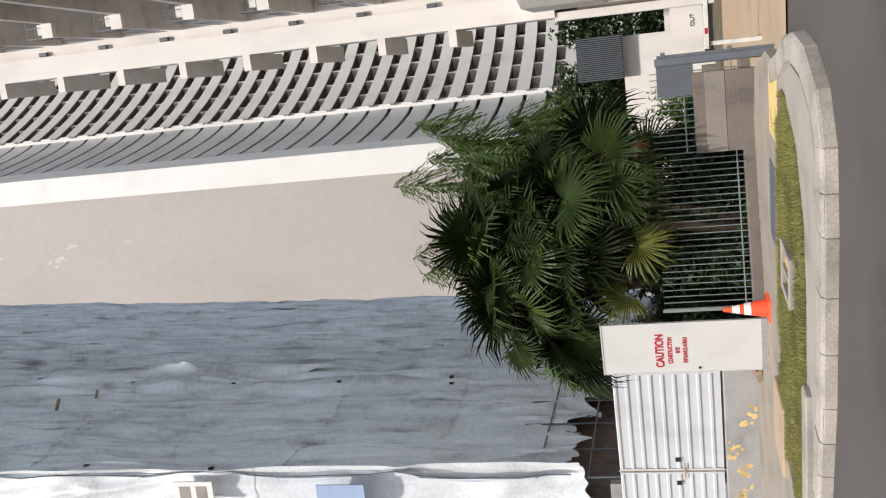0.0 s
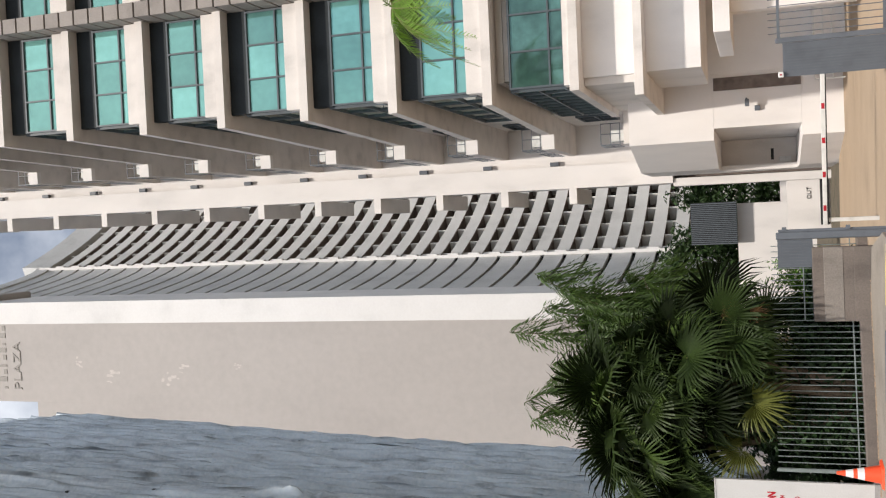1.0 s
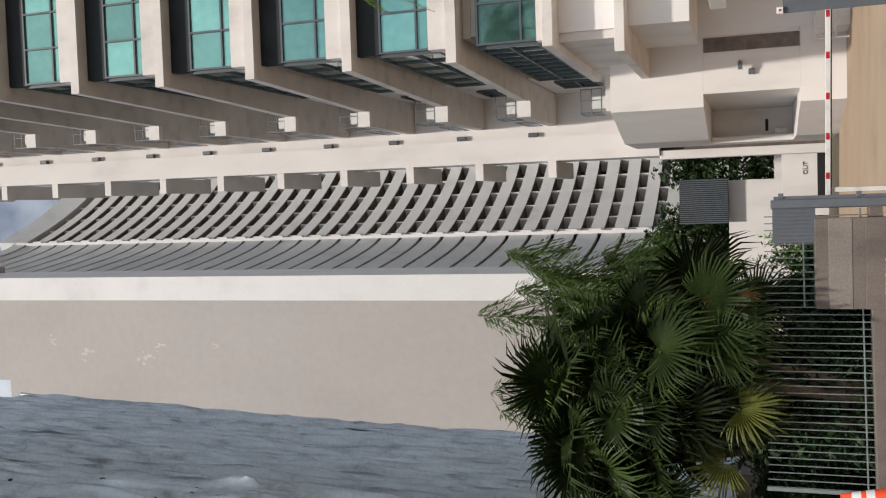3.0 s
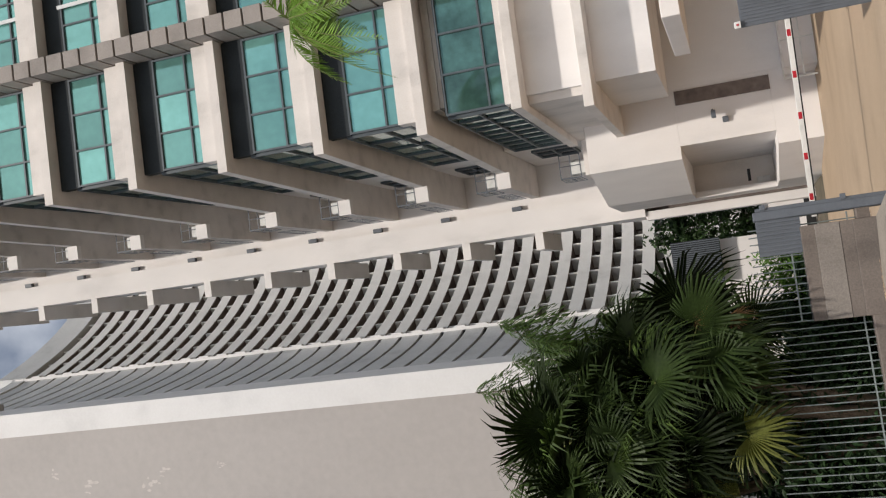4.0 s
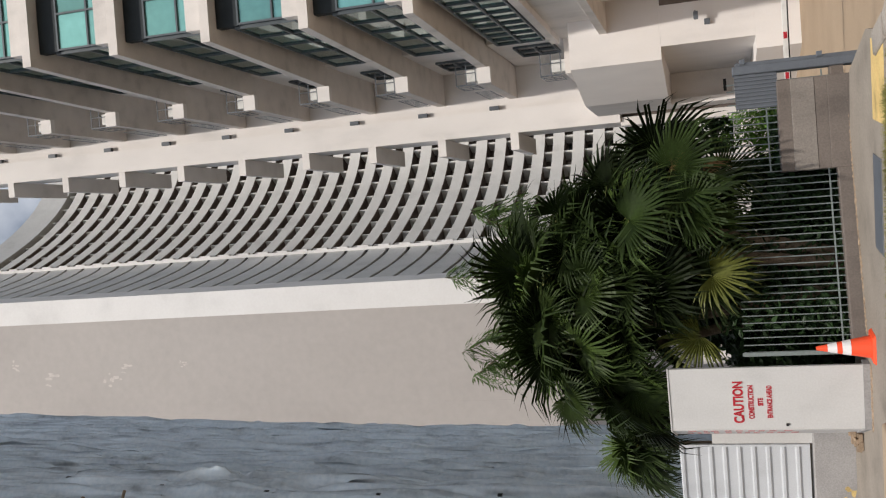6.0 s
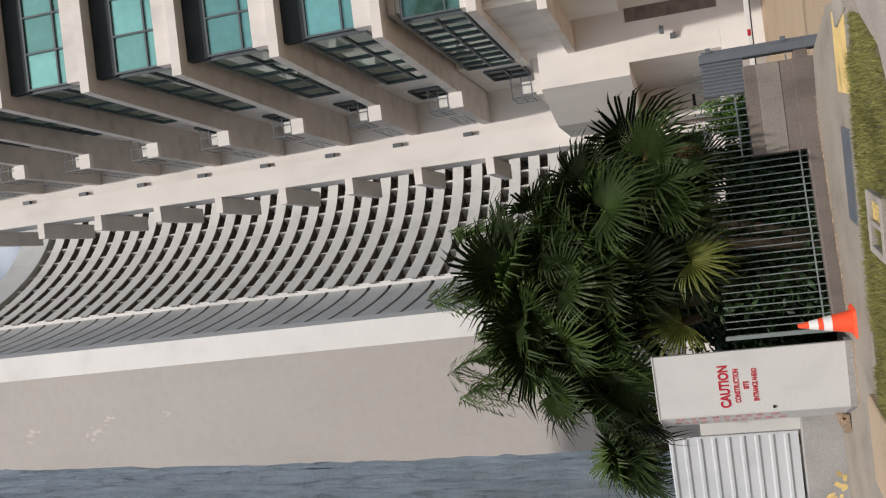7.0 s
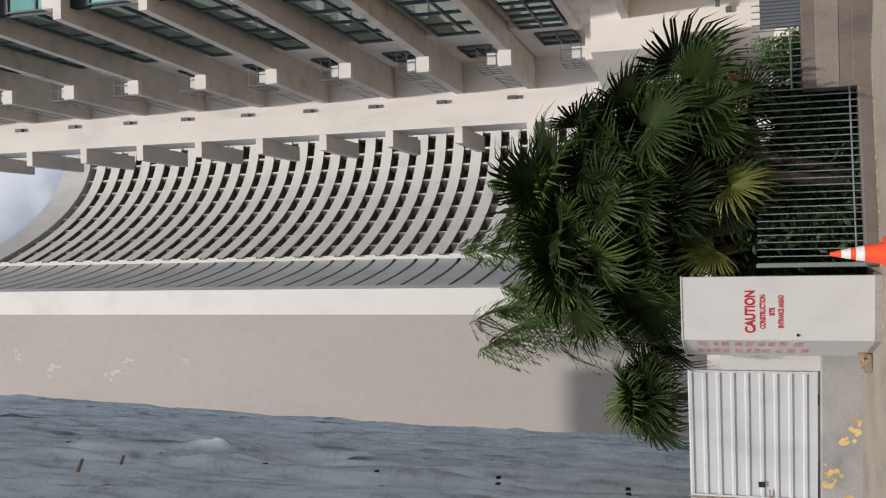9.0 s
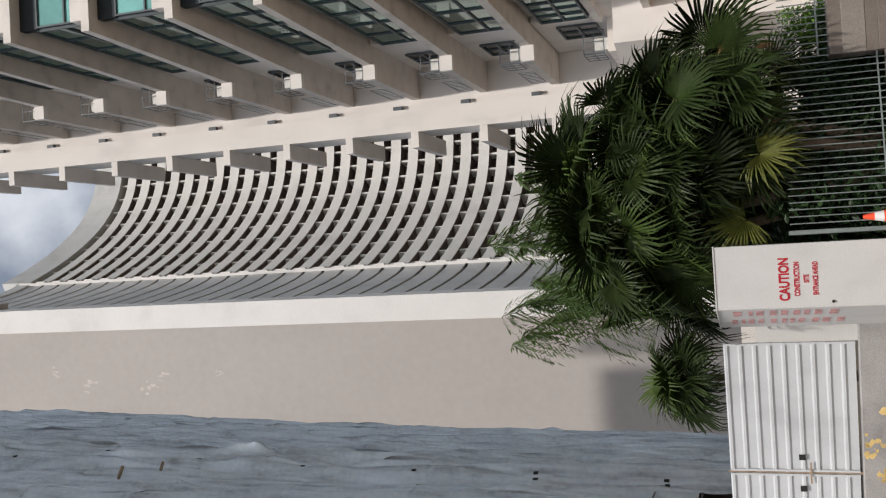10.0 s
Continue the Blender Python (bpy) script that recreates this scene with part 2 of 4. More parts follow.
                for di, dj, a, b in ((-1, 0, (i, j), (i, j + 1)), (1, 0, (i + 1, j), (i + 1, j + 1)), (0, -1, (i, j), (i + 1, j)), (0, 1, (i, j + 1), (i + 1, j + 1))):
                    if not solid(i + di, j + dj):
                        fs.append((q(0, *a), q(0, *b), q(1, *b), q(1, *a)))
        return self.add(vs, fs)

    def data(self, name, material, smooth=False, fix=True):
        me = bpy.data.meshes.new(name)
        me.from_pydata(self.v, [], self.f)
        if fix:
            b = bmesh.new()
            b.from_mesh(me)
            bmesh.ops.recalc_face_normals(b, faces=b.faces)
            b.to_mesh(me)
            b.free()
        me.materials.append(material)
        if smooth:
            me.polygons.foreach_set("use_smooth", [True] * len(me.polygons))
        return me


def part(name, g, material, parent=None, label="", smooth=False, kind="", fix=True):
    ob = new(name, g if isinstance(g, bpy.types.Mesh) else g.data(name, material, smooth, fix))
    ob.parent = parent
    return tagged(ob, label, kind=kind)


def empty(name, m, label, category, group="", kind=""):
    ob = new(name)
    ob.empty_display_size = 0.2
    ob.matrix_world = m
    return tagged(ob, label, category, group, kind)


def again(ob, dx=0.0, dy=0.0, dz=0.0):
    """The same part again under the same parent, shifted, with its sub-parts."""
    c = ob.copy()
    scene.collection.objects.link(c)
    c.location = ob.location + Vector((dx, dy, dz))
    for k in ob.children:
        s = k.copy()
        scene.collection.objects.link(s)
        s.parent = c
    return c


def words(name, text, size, m, material, parent=None, depth=0.004, squash=1.0, bold=0.0):
    """Raised letters in the built-in font, as a mesh."""
    cu = bpy.data.curves.new(name, "FONT")
    cu.body, cu.size, cu.extrude, cu.align_x, cu.align_y = text, size, depth, "CENTER", "CENTER"
    cu.offset = size * bold
    tmp = bpy.data.objects.new("tmp", cu)
    scene.collection.objects.link(tmp)
    bpy.context.view_layer.update()
    me = bpy.data.meshes.new_from_object(tmp.evaluated_get(bpy.context.evaluated_depsgraph_get()))
    bpy.data.objects.remove(tmp)
    me.materials.clear()
    me.materials.append(material)
    me.transform(m @ Matrix.Diagonal((squash, 1, 1, 1)))
    ob = new(name, me)
    ob.parent = parent
    return ob


def leaf_cloud(g, inside, n, size, rng, lean=0.5):
    """Scatter folded pointed leaves at places given by inside(rng)."""
    for _ in range(n):
        p = Vector(inside(rng))
        s = size * rng.uniform(0.6, 1.3)
        d = Vector((rng.gauss(0, 1), rng.gauss(0, 1), rng.gauss(-lean, 0.7))).normalized()
        w = d.cross(Vector((rng.gauss(0, 1), rng.gauss(0, 1), 1))).normalized() * s * 0.22
        k = w.cross(d).normalized() * s * 0.08
        g.add([p, p + d * s * 0.5 + w, p + d * s * 0.5 - k, p + d * s * 0.5 - w, p + d * s], [(0, 1, 4, 2), (0, 2, 4, 3)])


# ---------------------------------------------------------------- ground, road, kerb, verge
def ground_z(x, y):
    s, q = min(max((y + 1.0) / 4.5, 0), 1), min(max((y - 3.0) / 14.0, 0), 1)
    return -0.27 - 0.46 * s * s * (3 - 2 * s) - 0.5 * q


g = Geo()
xs = [-2500, -300, -60, -20, -8, 0, 4, 6, 8, 12, 20, 60, 300, 2500]
ys = [-2500, -300, -60, -20, -8, -4, -1, 0, 1, 2, 3, 4, 6, 8, 10, 12, 14, 16, 20, 60, 300, 3000]
vs = [(x, y, ground_z(x, y) - 0.02) for y in ys for x in xs]
W = len(xs)
g.add(vs, [(j * W + i, j * W + i + 1, (j + 1) * W + i + 1, (j + 1) * W + i) for j in range(len(ys) - 1) for i in range(W - 1)])
tagged(part("ground", g, SOIL), "bare grey-brown ground around the buildings", "ground", kind="structure")

g = Geo()
g.add([(-120, -22, -0.262), (120, -22, -0.262), (120, -1.72, -0.262), (-120, -1.72, -0.262)], [(0, 1, 2, 3)])
tagged(part("road", g, ASPHALT), "worn grey asphalt road surface", "road", kind="structure")

g = Geo()
dy = [-1.74 + 0.75 * i for i in range(32)]
vs = [(x, y, ground_z(x, y) + 0.012 + (0.02 if y < -1 else 0)) for y in dy for x in (-2.0 if y > 3 else 3.7, 4.6, 7, 9, 16)]
g.add(vs, [(j * 5 + i, j * 5 + i + 1, (j + 1) * 5 + i + 1, (j + 1) * 5 + i) for j in range(len(dy) - 1) for i in range(4)])
tagged(part("driveway", g, TAN), "tan concrete driveway sloping down to the car park", "driveway", kind="structure")

# plan of the verge: straight kerb, rounded towards the driveway
OUTER = [(-60, -4.50), (-20, -4.50), (-6, -4.52), (0, -4.60), (1.4, -4.84), (3.3, -4.90), (4.15, -4.80), (4.62, -4.42), (4.88, -3.70), (4.90, -2.95), (4.72, -2.2), (4.45, -1.72), (4.25, -1.1)]
g = Geo()
g.prism(OUTER + [(4.25, -0.5), (3.72, 0.90), (2.6, 1.1), (2.4, 1.35), (-0.5, 1.35), (-0.5, 1.75), (-60, 1.75)], -0.30, -0.135)
tagged(part("pavement", g, PAVE), "grey concrete pavement with stained joints beside the wall", "pavement", kind="structure")


def kerb_stone():
    """Kerb stones follow the outline one by one."""
    holder = empty("kerb", pose(0, 0, 0), "weathered pale concrete kerb round the grass verge", "kerb", kind="structure")
    pts = []
    for (ax, ay), (bx, by) in zip(OUTER[1:], OUTER[2:]):
        n = max(1, round(math.hypot(bx - ax, by - ay) / 0.55))
        if ax < -14:
            n = 12
        pts += [(ax + (bx - ax) * i / n, ay + (by - ay) * i / n) for i in range(n)]
    pts.append(OUTER[-1])
    rng = random.Random(4)
    for i, ((ax, ay), (bx, by)) in enumerate(zip(pts, pts[1:])):
        l = math.hypot(bx - ax, by - ay)
        tx, ty = (bx - ax) / l, (by - ay) / l
        nx, ny = -ty, tx
        q = lambda s, d, z: (ax + tx * s + nx * d, ay + ty * s + ny * d, z)
        a0, a1, h = 0.006, l - 0.006, -0.105 + rng.uniform(-0.006, 0.006)
        prof = [(-0.02, -0.27), (-0.01, h - 0.04), (0.03, h - 0.005), (0.10, h), (0.28, h), (0.30, h - 0.02), (0.30, -0.27)]
        g = Geo()
        g.add([q(a0, *p) for p in prof] + [q(a1, *p) for p in prof],
              [tuple(range(7)), tuple(range(13, 6, -1))] + [(k, k + 1, k + 8, k + 7) for k in range(6)])
        part("kerb_stone", g, KERB, holder)
    return holder


kerb_stone()

# low channel of rough concrete between kerb and grass
g = Geo()
g.prism([(-12, -4.18), (0, -4.27), (1.4, -4.52), (3.2, -4.57), (3.95, -4.48), (4.33, -4.18), (4.55, -3.55), (4.55, -2.9), (4.3, -2.3), (4.05, -2.6), (3.75, -3.3), (3.05, -3.78), (2.2, -3.92), (-12, -3.8)], -0.2, -0.115)
tagged(part("concrete_margin", g, CONC), "rough stained concrete margin behind the kerb", "pavement", kind="structure")

VERGE = [(-1.5, -3.8), (2.2, -3.92), (3.05, -3.78), (3.75, -3.3), (4.05, -2.6), (4.1, -2.1), (3.6, -1.72), (0.5, -1.62), (-0.9, -1.72)]
g = Geo()
g.prism(VERGE, -0.2, -0.122)
tagged(part("verge_soil", g, SOIL), "thin soil under the grass verge", "soil", kind="structure")


def inside_poly(x, y, poly):
    r = False
    for (ax, ay), (bx, by) in zip(poly, poly[1:] + poly[:1]):
        if (ay > y) != (by > y) and x < (bx - ax) * (y - ay) / (by - ay) + ax:
            r = not r
    return r


g, rng = Geo(), random.Random(8)
k = 0
while k < 32000:
    x, y = rng.uniform(-1.5, 4.1), rng.uniform(-3.95, -1.6)
    if not inside_poly(x, y, VERGE) or noise.noise((x * 1.3, y * 1.3, 0)) < -0.33:
        k += 1
        continue
    h, r = rng.uniform(0.03, 0.075), rng.uniform(0, 6.28)
    c, s = math.cos(r), math.sin(r)
    bx, by = rng.gauss(0, 0.03), rng.gauss(0, 0.03)
    g.add([(x - c * 0.006, y - s * 0.006, -0.122), (x + c * 0.006, y + s * 0.006, -0.122), (x + bx, y + by, -0.122 + h)], [(0, 1, 2)])
    k += 1
tagged(part("grass", g, GRASSM, fix=False), "short patchy green grass on the kerbside verge", "grass", kind="stuff")


def slab(name, x0, x1, y0, y1, z0, z1, material, label, category, c=0.015):
    ob = part(name, Geo().box(x0, x1, y0, y1, z0, z1, c), material)
    return tagged(ob, label, category, kind="structure" if category in ("manhole cover", "paint") else "")


slab("manhole_cover", 1.75, 2.85, -1.32, -0.80, -0.14, -0.125, STEEL, "dark grey rectangular drain cover in the pavement", "manhole cover", 0.004)
slab("painted_patch", 3.25, 4.15, -1.62, -0.85, -0.14, -0.129, YELLOW, "worn yellow paint patch on the pavement edge", "paint", 0.002)
slab("stone_slab", -1.35, -0.25, -2.2, -1.25, -0.14, -0.06, TAN, "pale tan stone slab lying on the grass verge", "slab", 0.02)


def meter_box():
    t = empty("utility_box", pose(2.02, -2.80, -0.13), "low concrete utility chamber with an open dark slot in the grass", "utility box")
    g = Geo()
    for b in ((-0.32, 0.32, -0.36, -0.26), (-0.32, 0.32, 0.26, 0.36), (-0.32, -0.24, -0.26, 0.26), (0.24, 0.32, -0.26, 0.26), (-0.02, 0.03, -0.26, 0.26)):
        g.box(*b, 0, 0.09, 0.008)
    part("rim", g, CONC, t)
    part("lid", Geo().box(0.03, 0.24, -0.26, 0.26, 0.0, 0.05), YELLOW, t, "yellow painted lid")
    part("pit", Geo().box(-0.24, -0.02, -0.26, 0.26, 0.0, 0.02), BLACK, t, "dark open slot")


meter_box()

# kerb drain inlet
t = empty("drain_inlet", pose(0.2, -4.3, -0.2), "old broken concrete drain inlet in the kerb with a dark gap", "drain")
part("lintel", Geo().box(-1.9, 1.0, 0.02, 0.30, 0.085, 0.16, 0.02), CONC, t)
# plain black bar stands for the darkness in the inlet gap
part("grate", Geo().box(-1.8, 0.9, 0.32, 0.5, 0.04, 0.098), BLACK, t, "dark gap over the drain")


def cone():
    t = empty("traffic_cone", pose(0.38, -0.36, -0.135), "orange traffic cone with white bands on the pavement beside the hoarding", "cone")
    part("base", Geo().box(-0.19, 0.19, -0.19, 0.19, 0, 0.035, 0.03), ORANGE, t)
    def ring(z0, z1, r0, r1, m, n):
        g = Geo()
        k = 24
        vs = [(r * math.cos(6.2832 * i / k), r * math.sin(6.2832 * i / k), z) for z, r in ((z0, r0), (z1, r1)) for i in range(k)]
        g.add(vs, [(i, (i + 1) % k, (i + 1) % k + k, i + k) for i in range(k)] + [tuple(range(k, 2 * k)), tuple(reversed(range(k)))])
        return part(n, g, m, t)
    R = lambda z: 0.15 - 0.125 * z / 0.66
    body = ring(0.03, 0.67, R(0.03), R(0.66), ORANGE, "body")
    for z0, z1 in ((0.27, 0.37), (0.43, 0.54)):
        b = ring(z0, z1, R(z0) + 0.003, R(z1) + 0.003, REFLECT, "reflective_band")
        tagged(b, "white reflective band")


cone()


# ---------------------------------------------------------------- hoarding, sheet fence, railing
def hoarding():
    t = empty("hoarding", pose(-0.42, 0, -0.13), "white painted hoarding block with red caution lettering", "hoarding")
    part("panel", Geo().box(-0.44, 0.44, 0, 0.045, 0.08, 2.53), HOARD, t)
    ret = [(-0.44, 0), (-0.395, 0.02), (-0.95, 1.18), (-1.0, 1.16)]
    part("return_panel", Geo().prism(ret, 0.08, 2.53), HOARD, t)
    for x in (-0.30, 0.36):
        part("back_post", Geo().box(x - 0.03, x + 0.03, 0.047, 0.11, -0.05, 2.4, 0.006), STEEL, t, "dark steel post behind the panel")
    part("back_rail", Geo().box(-0.33, 0.39, 0.112, 0.15, 1.9, 1.96), STEEL, t)
    part("footing", Geo().prism([(-0.45, -0.01), (0.45, -0.01), (0.45, 0.16), (-0.45, 0.16), (-0.94, 1.19), (-1.02, 1.16)], -0.05, 0.078), BASE, t, "grey concrete footing")
    part("capping", Geo().prism([(-0.45, -0.012), (0.452, -0.012), (0.452, 0.06), (-0.39, 0.06), (-0.94, 1.20), (-1.03, 1.17)], 2.532, 2.55), HOARD, t)
    part("corner_bead", Geo().tube([(-0.44, 0.0, 0.09), (-0.44, 0.0, 2.53)], 0.008, 6), HOARD, t)
    up = pose(0, -0.004, 0, 90, 0, 0)
    for text, z, s, q in (("CAUTION", 1.635, 0.178, 0.74), ("CONSTRUCTION", 1.475, 0.098, 0.62), ("SITE", 1.355, 0.092, 0.66), ("ENTRANCE AHEAD", 1.24, 0.092, 0.57)):
        words("lettering", text, s, pose(-0.045, 0, z) @ up, RED, t, 0.003, q, 0.036)
    rng = random.Random(2)
    skew = math.degrees(math.atan2(-1.16, 0.56))
    for s, top in ((0.16, 2.33), (0.72, 2.36)):
        z = top
        while z > 0.9:
            h = rng.uniform(0.05, 0.11)
            m = part("faded_mark", Geo().box(-s - 0.30, -s, -0.006, -0.001, z - h, z), FADED, t, "faded red lettering worn past reading")
            m.matrix_basis = pose(-0.44, 0, 0, 0, 0, skew)
            z -= h + rng.uniform(0.04, 0.10)
    part("bolt", Geo().tube([(-0.37, 0.01, 1.03), (-0.37, -0.02, 1.03)], 0.02, 10), BLACK, t)


hoarding()


def sheet_panel(x0, x1, z0, z1):
    """White metal sheet with level ribs."""
    g = Geo()
    n, h = 9, (z1 - z0)
    prof = []
    for i in range(n):
        a = z0 + h * i / n
        p = h / n
        prof += [(0.0, a), (0.0, a + p * 0.62), (-0.028, a + p * 0.72), (-0.028, a + p * 0.90)]
    prof.append((0.0, z1))
    vs = [(x, y, z) for x in (x0, x1) for y, z in prof] + [(x, 0.012, z) for x in (x0, x1) for z in (z0, z1)]
    m = len(prof)
    fs = [(i, i + 1, m + i + 1, m + i) for i in range(m - 1)] + [(2 * m, 2 * m + 2, 2 * m + 3, 2 * m + 1)]
    fs += [tuple(range(m)) + (2 * m + 1, 2 * m), tuple(range(m, 2 * m)) + (2 * m + 3, 2 * m + 2)]
    return g.add(vs, fs)


def sheet_fence():
    t = empty("sheet_fence", pose(-0.17, 1.72, 0), "white ribbed sheet metal site fence with a rusty bolted gate seam", "fence")
    for x0, x1 in ((-3.76, -1.66), (-5.98, -3.80), (-8.2, -6.0), (-10.4, -8.22), (-12.6, -10.42)):
        p = part("panel", sheet_panel(x0, x1, 0.50, 2.42), SHEET, t)
        part("edge_strip", Geo().box(x0, x0 + 0.035, -0.036, -0.03, 0.50, 2.42), SHEET, p)
        part("edge_strip", Geo().box(x1 - 0.035, x1, -0.036, -0.03, 0.50, 2.42), SHEET, p)
    part("infill_panel", Geo().box(-1.655, -1.05, 0.0, 0.02, 0.46, 1.92), HOARD, t, "narrow white infill panel beside the hoarding")
    for x in (-3.52, -4.04):
        part("latch_hole", Geo().box(x - 0.045, x + 0.045, -0.045, -0.031, 1.28, 1.38), BLACK, t, "square black latch hole")
    part("latch_bar", Geo().box(-3.95, -3.6, -0.06, -0.045, 1.20, 1.225), RUBBLE, t, "rusty latch bar")
    part("post", Geo().tube([(-3.78, 0.0, -0.1), (-3.78, 0.0, 2.45)], 0.02), RUBBLE, t, "rusty gate post")
    # round prohibition sign
    s = part("prohibition_sign", Geo(), RED, t, "red ring with a slash over a black letter P")
    g = Geo()
    n = 40
    vs = [(-4.72 + r * math.cos(6.2832 * i / n), y, 1.90 + r * math.sin(6.2832 * i / n)) for y in (-0.034, -0.040) for r in (0.225, 0.275) for i in range(n)]
    for i in range(n):
        j = (i + 1) % n
        g.add([vs[i], vs[j], vs[n + j], vs[n + i], vs[2 * n + i], vs[2 * n + j], vs[3 * n + j], vs[3 * n + i]], [(4, 5, 6, 7), (0, 1, 5, 4), (3, 7, 6, 2)])
    g.add([(-4.72 + dx, y, 1.90 + dz) for y in (-0.034, -0.041) for dx, dz in ((-0.18, 0.15), (-0.15, 0.18), (0.18, -0.15), (0.15, -0.18))], [(0, 1, 2, 3), (4, 5, 6, 7), (0, 4, 5, 1), (1, 5, 6, 2), (2, 6, 7, 3), (3, 7, 4, 0)])
    part("ring", g, RED, s, fix=False)
    words("letter", "P", 0.36, pose(-4.72, -0.036, 1.90, 90, 0, 0), BLACK, s, 0.003)


sheet_fence()

g = Geo().box(-13, -0.9, 1.65, 1.92, -0.2, 0.46, 0.02)
tagged(part("low_wall", g, BASE), "low rough concrete wall under the sheet fence", "wall", kind="structure")
rng = random.Random(12)
g = Geo()
for k in range(4):
    x, z = -4.5 + k * 0.52 + rng.uniform(-0.1, 0.1), rng.uniform(0.02, 0.28)
    for i in range(26):
        r = rng.uniform(0.012, 0.05)
        q = [(x + r * rng.uniform(0.6, 1.2) * math.cos(a), z + r * rng.uniform(0.6, 1.2) * math.sin(a)) for a in (0, 0.9, 1.8, 2.7, 3.6, 4.5, 5.4)]
        g.add([(a, 1.6485 - 0.0002 * (i % 7), c) for a, c in q], [tuple(range(7))])
        x, z = x + rng.gauss(0.004, 0.045), min(0.4, max(-0.08, z + rng.gauss(0, 0.05)))
tagged(part("graffiti", g, YELLOW, fix=False), "patchy pale yellow paint daubs on the low wall", "paint", kind="structure")

g, rng = Geo(), random.Random(5)
for _ in range(150):
    x, y = rng.uniform(-1.55, -0.92), rng.uniform(0.75, 1.62)
    s = rng.uniform(0.02, 0.06)
    h = -0.13 + 0.62 * max(0, (-0.84 - x) * -1.2 + 0.9) * rng.random() * (y / 1.3)
    g.box(x - s, x + s, y - s * 0.7, y + s * 0.7, h, h + s)
tagged(part("rubble", g, RUBBLE), "broken brick and dry leaves heaped against the low wall", "rubble", kind="stuff")

FA, FB = Vector((0.10, 0.22, 0)), Vector((3.74, 1.52, 0))
FD = (FB - FA).normalized()
FANG = math.degrees(math.atan2(FD.y, FD.x))
FLEN = (FB - FA).length


def railing():
    """Steel railing on a dark concrete footing; x runs along it."""
    t = empty("railing", pose(FA.x, FA.y, -0.13, 0, 0, FANG), "pale steel picket railing on a dark concrete footing", "railing")
    part("footing", Geo().box(0, FLEN + 0.1, -0.10, 0.12, 0, 0.17, 0.015), BLOCK, t, "stained dark concrete footing")
    part("rail", Geo().box(0, FLEN, -0.010, 0.010, 0.26, 0.28), GALV, t)
    part("rail", Geo().box(2.5, FLEN, -0.010, 0.010, 1.0, 1.02), GALV, t)
    me = Geo().tube([(0, 0, 0.17), (0, 0, 1.52)], 0.0085, 6).data("picket", GALV)
    n = int(FLEN / 0.098)
    for i in range(n):
        p = part("picket", me, GALV, t)
        p.location.x = 0.05 + i * 0.098
    for x in (0.02,):
        part("post", Geo().box(x - 0.025, x + 0.025, -0.025, 0.025, 0.1, 1.54), GALV, t)


railing()


def concrete_block():
    t = empty("concrete_plinth", pose(2.455, 0.98, -0.13, 0, 0, 11), "dark stained concrete plinth in level courses before the railing", "plinth")
    for z0, z1, d, m in ((-0.3, 0.24, 0.03, BLOCK), (0.242, 0.40, 0.0, BLOCK), (0.402, 0.70, 0.006, BLOCKPALE), (0.702, 0.87, -0.002, BLOCK)):
        part("course", Geo().box(0, 1.24, -d, 0.34, z0, z1, 0.008), m, t)


concrete_block()


def gate_post():
    t = empty("gate_post", pose(3.80, 1.42, -0.62, 0, 0, 15), "dark grey steel gate post with a channel and bolts", "gate post")
    part("post", Geo().box(-0.02, 0.10, -0.05, 0.10, 0, 1.92, 0.01), STEEL, t)
    part("channel", Geo().box(0.10, 0.15, -0.02, 0.05, 0.0, 1.88, 0.006), STEEL, t)
    for z in (0.75, 1.75):
        part("hinge", Geo().box(0.12, 0.19, -0.05, 0.0, z, z + 0.07, 0.006), STEEL, t)
    part("screen", Geo().box(-0.50, -0.022, 0.0, 0.02, 1.34, 1.90), STEEL, t)
    me = Geo().box(0, 0.022, -0.03, -0.002, 1.34, 1.90).data("screen_rib", STEEL)
    for i in range(9):
        part("screen_rib", me, STEEL, t).location.x = -0.49 + i * 0.053


gate_post()


def side_gate():
    """Open ribbed gate leaf with bars above and a small box."""
    t = empty("sliding_gate", pose(6.42, 3.15, -0.8), "open dark grey ribbed steel gate leaf with bars", "gate")
    part("leaf", Geo().box(0, 0.60, -0.02, 0.02, 0.06, 1.86), STEEL, t)
    me = Geo().box(0, 0.024, -0.04, -0.022, 0.08, 1.84).data("rib", STEEL)
    for i in range(12):
        part("rib", me, STEEL, t).location.x = 0.015 + i * 0.049
    b = part("lock_box", Geo().box(0.0, 0.10, -0.09, -0.045, 1.86, 1.95, 0.01), ACWHITE, t, "small white lock box")
    part("keyhole", Geo().box(0.035, 0.065, -0.096, -0.091, 1.885, 1.92), RED, b)
    part("end_post", Geo().box(0.604, 0.70, -0.06, 0.06, 0, 1.98, 0.01), STEEL, t)
    me = Geo().tube([(0, 0.05, 0.05), (0, 0.05, 2.1)], 0.009, 6).data("bar", STEEL)
    for i in range(14):
        part("bar", me, STEEL, t).location.x = 0.78 + i * 0.12
    for z in (0.15, 1.9):
        part("bar_rail", Geo().box(0.70, 2.5, 0.03, 0.07, z, z + 0.05), STEEL, t)


side_gate()


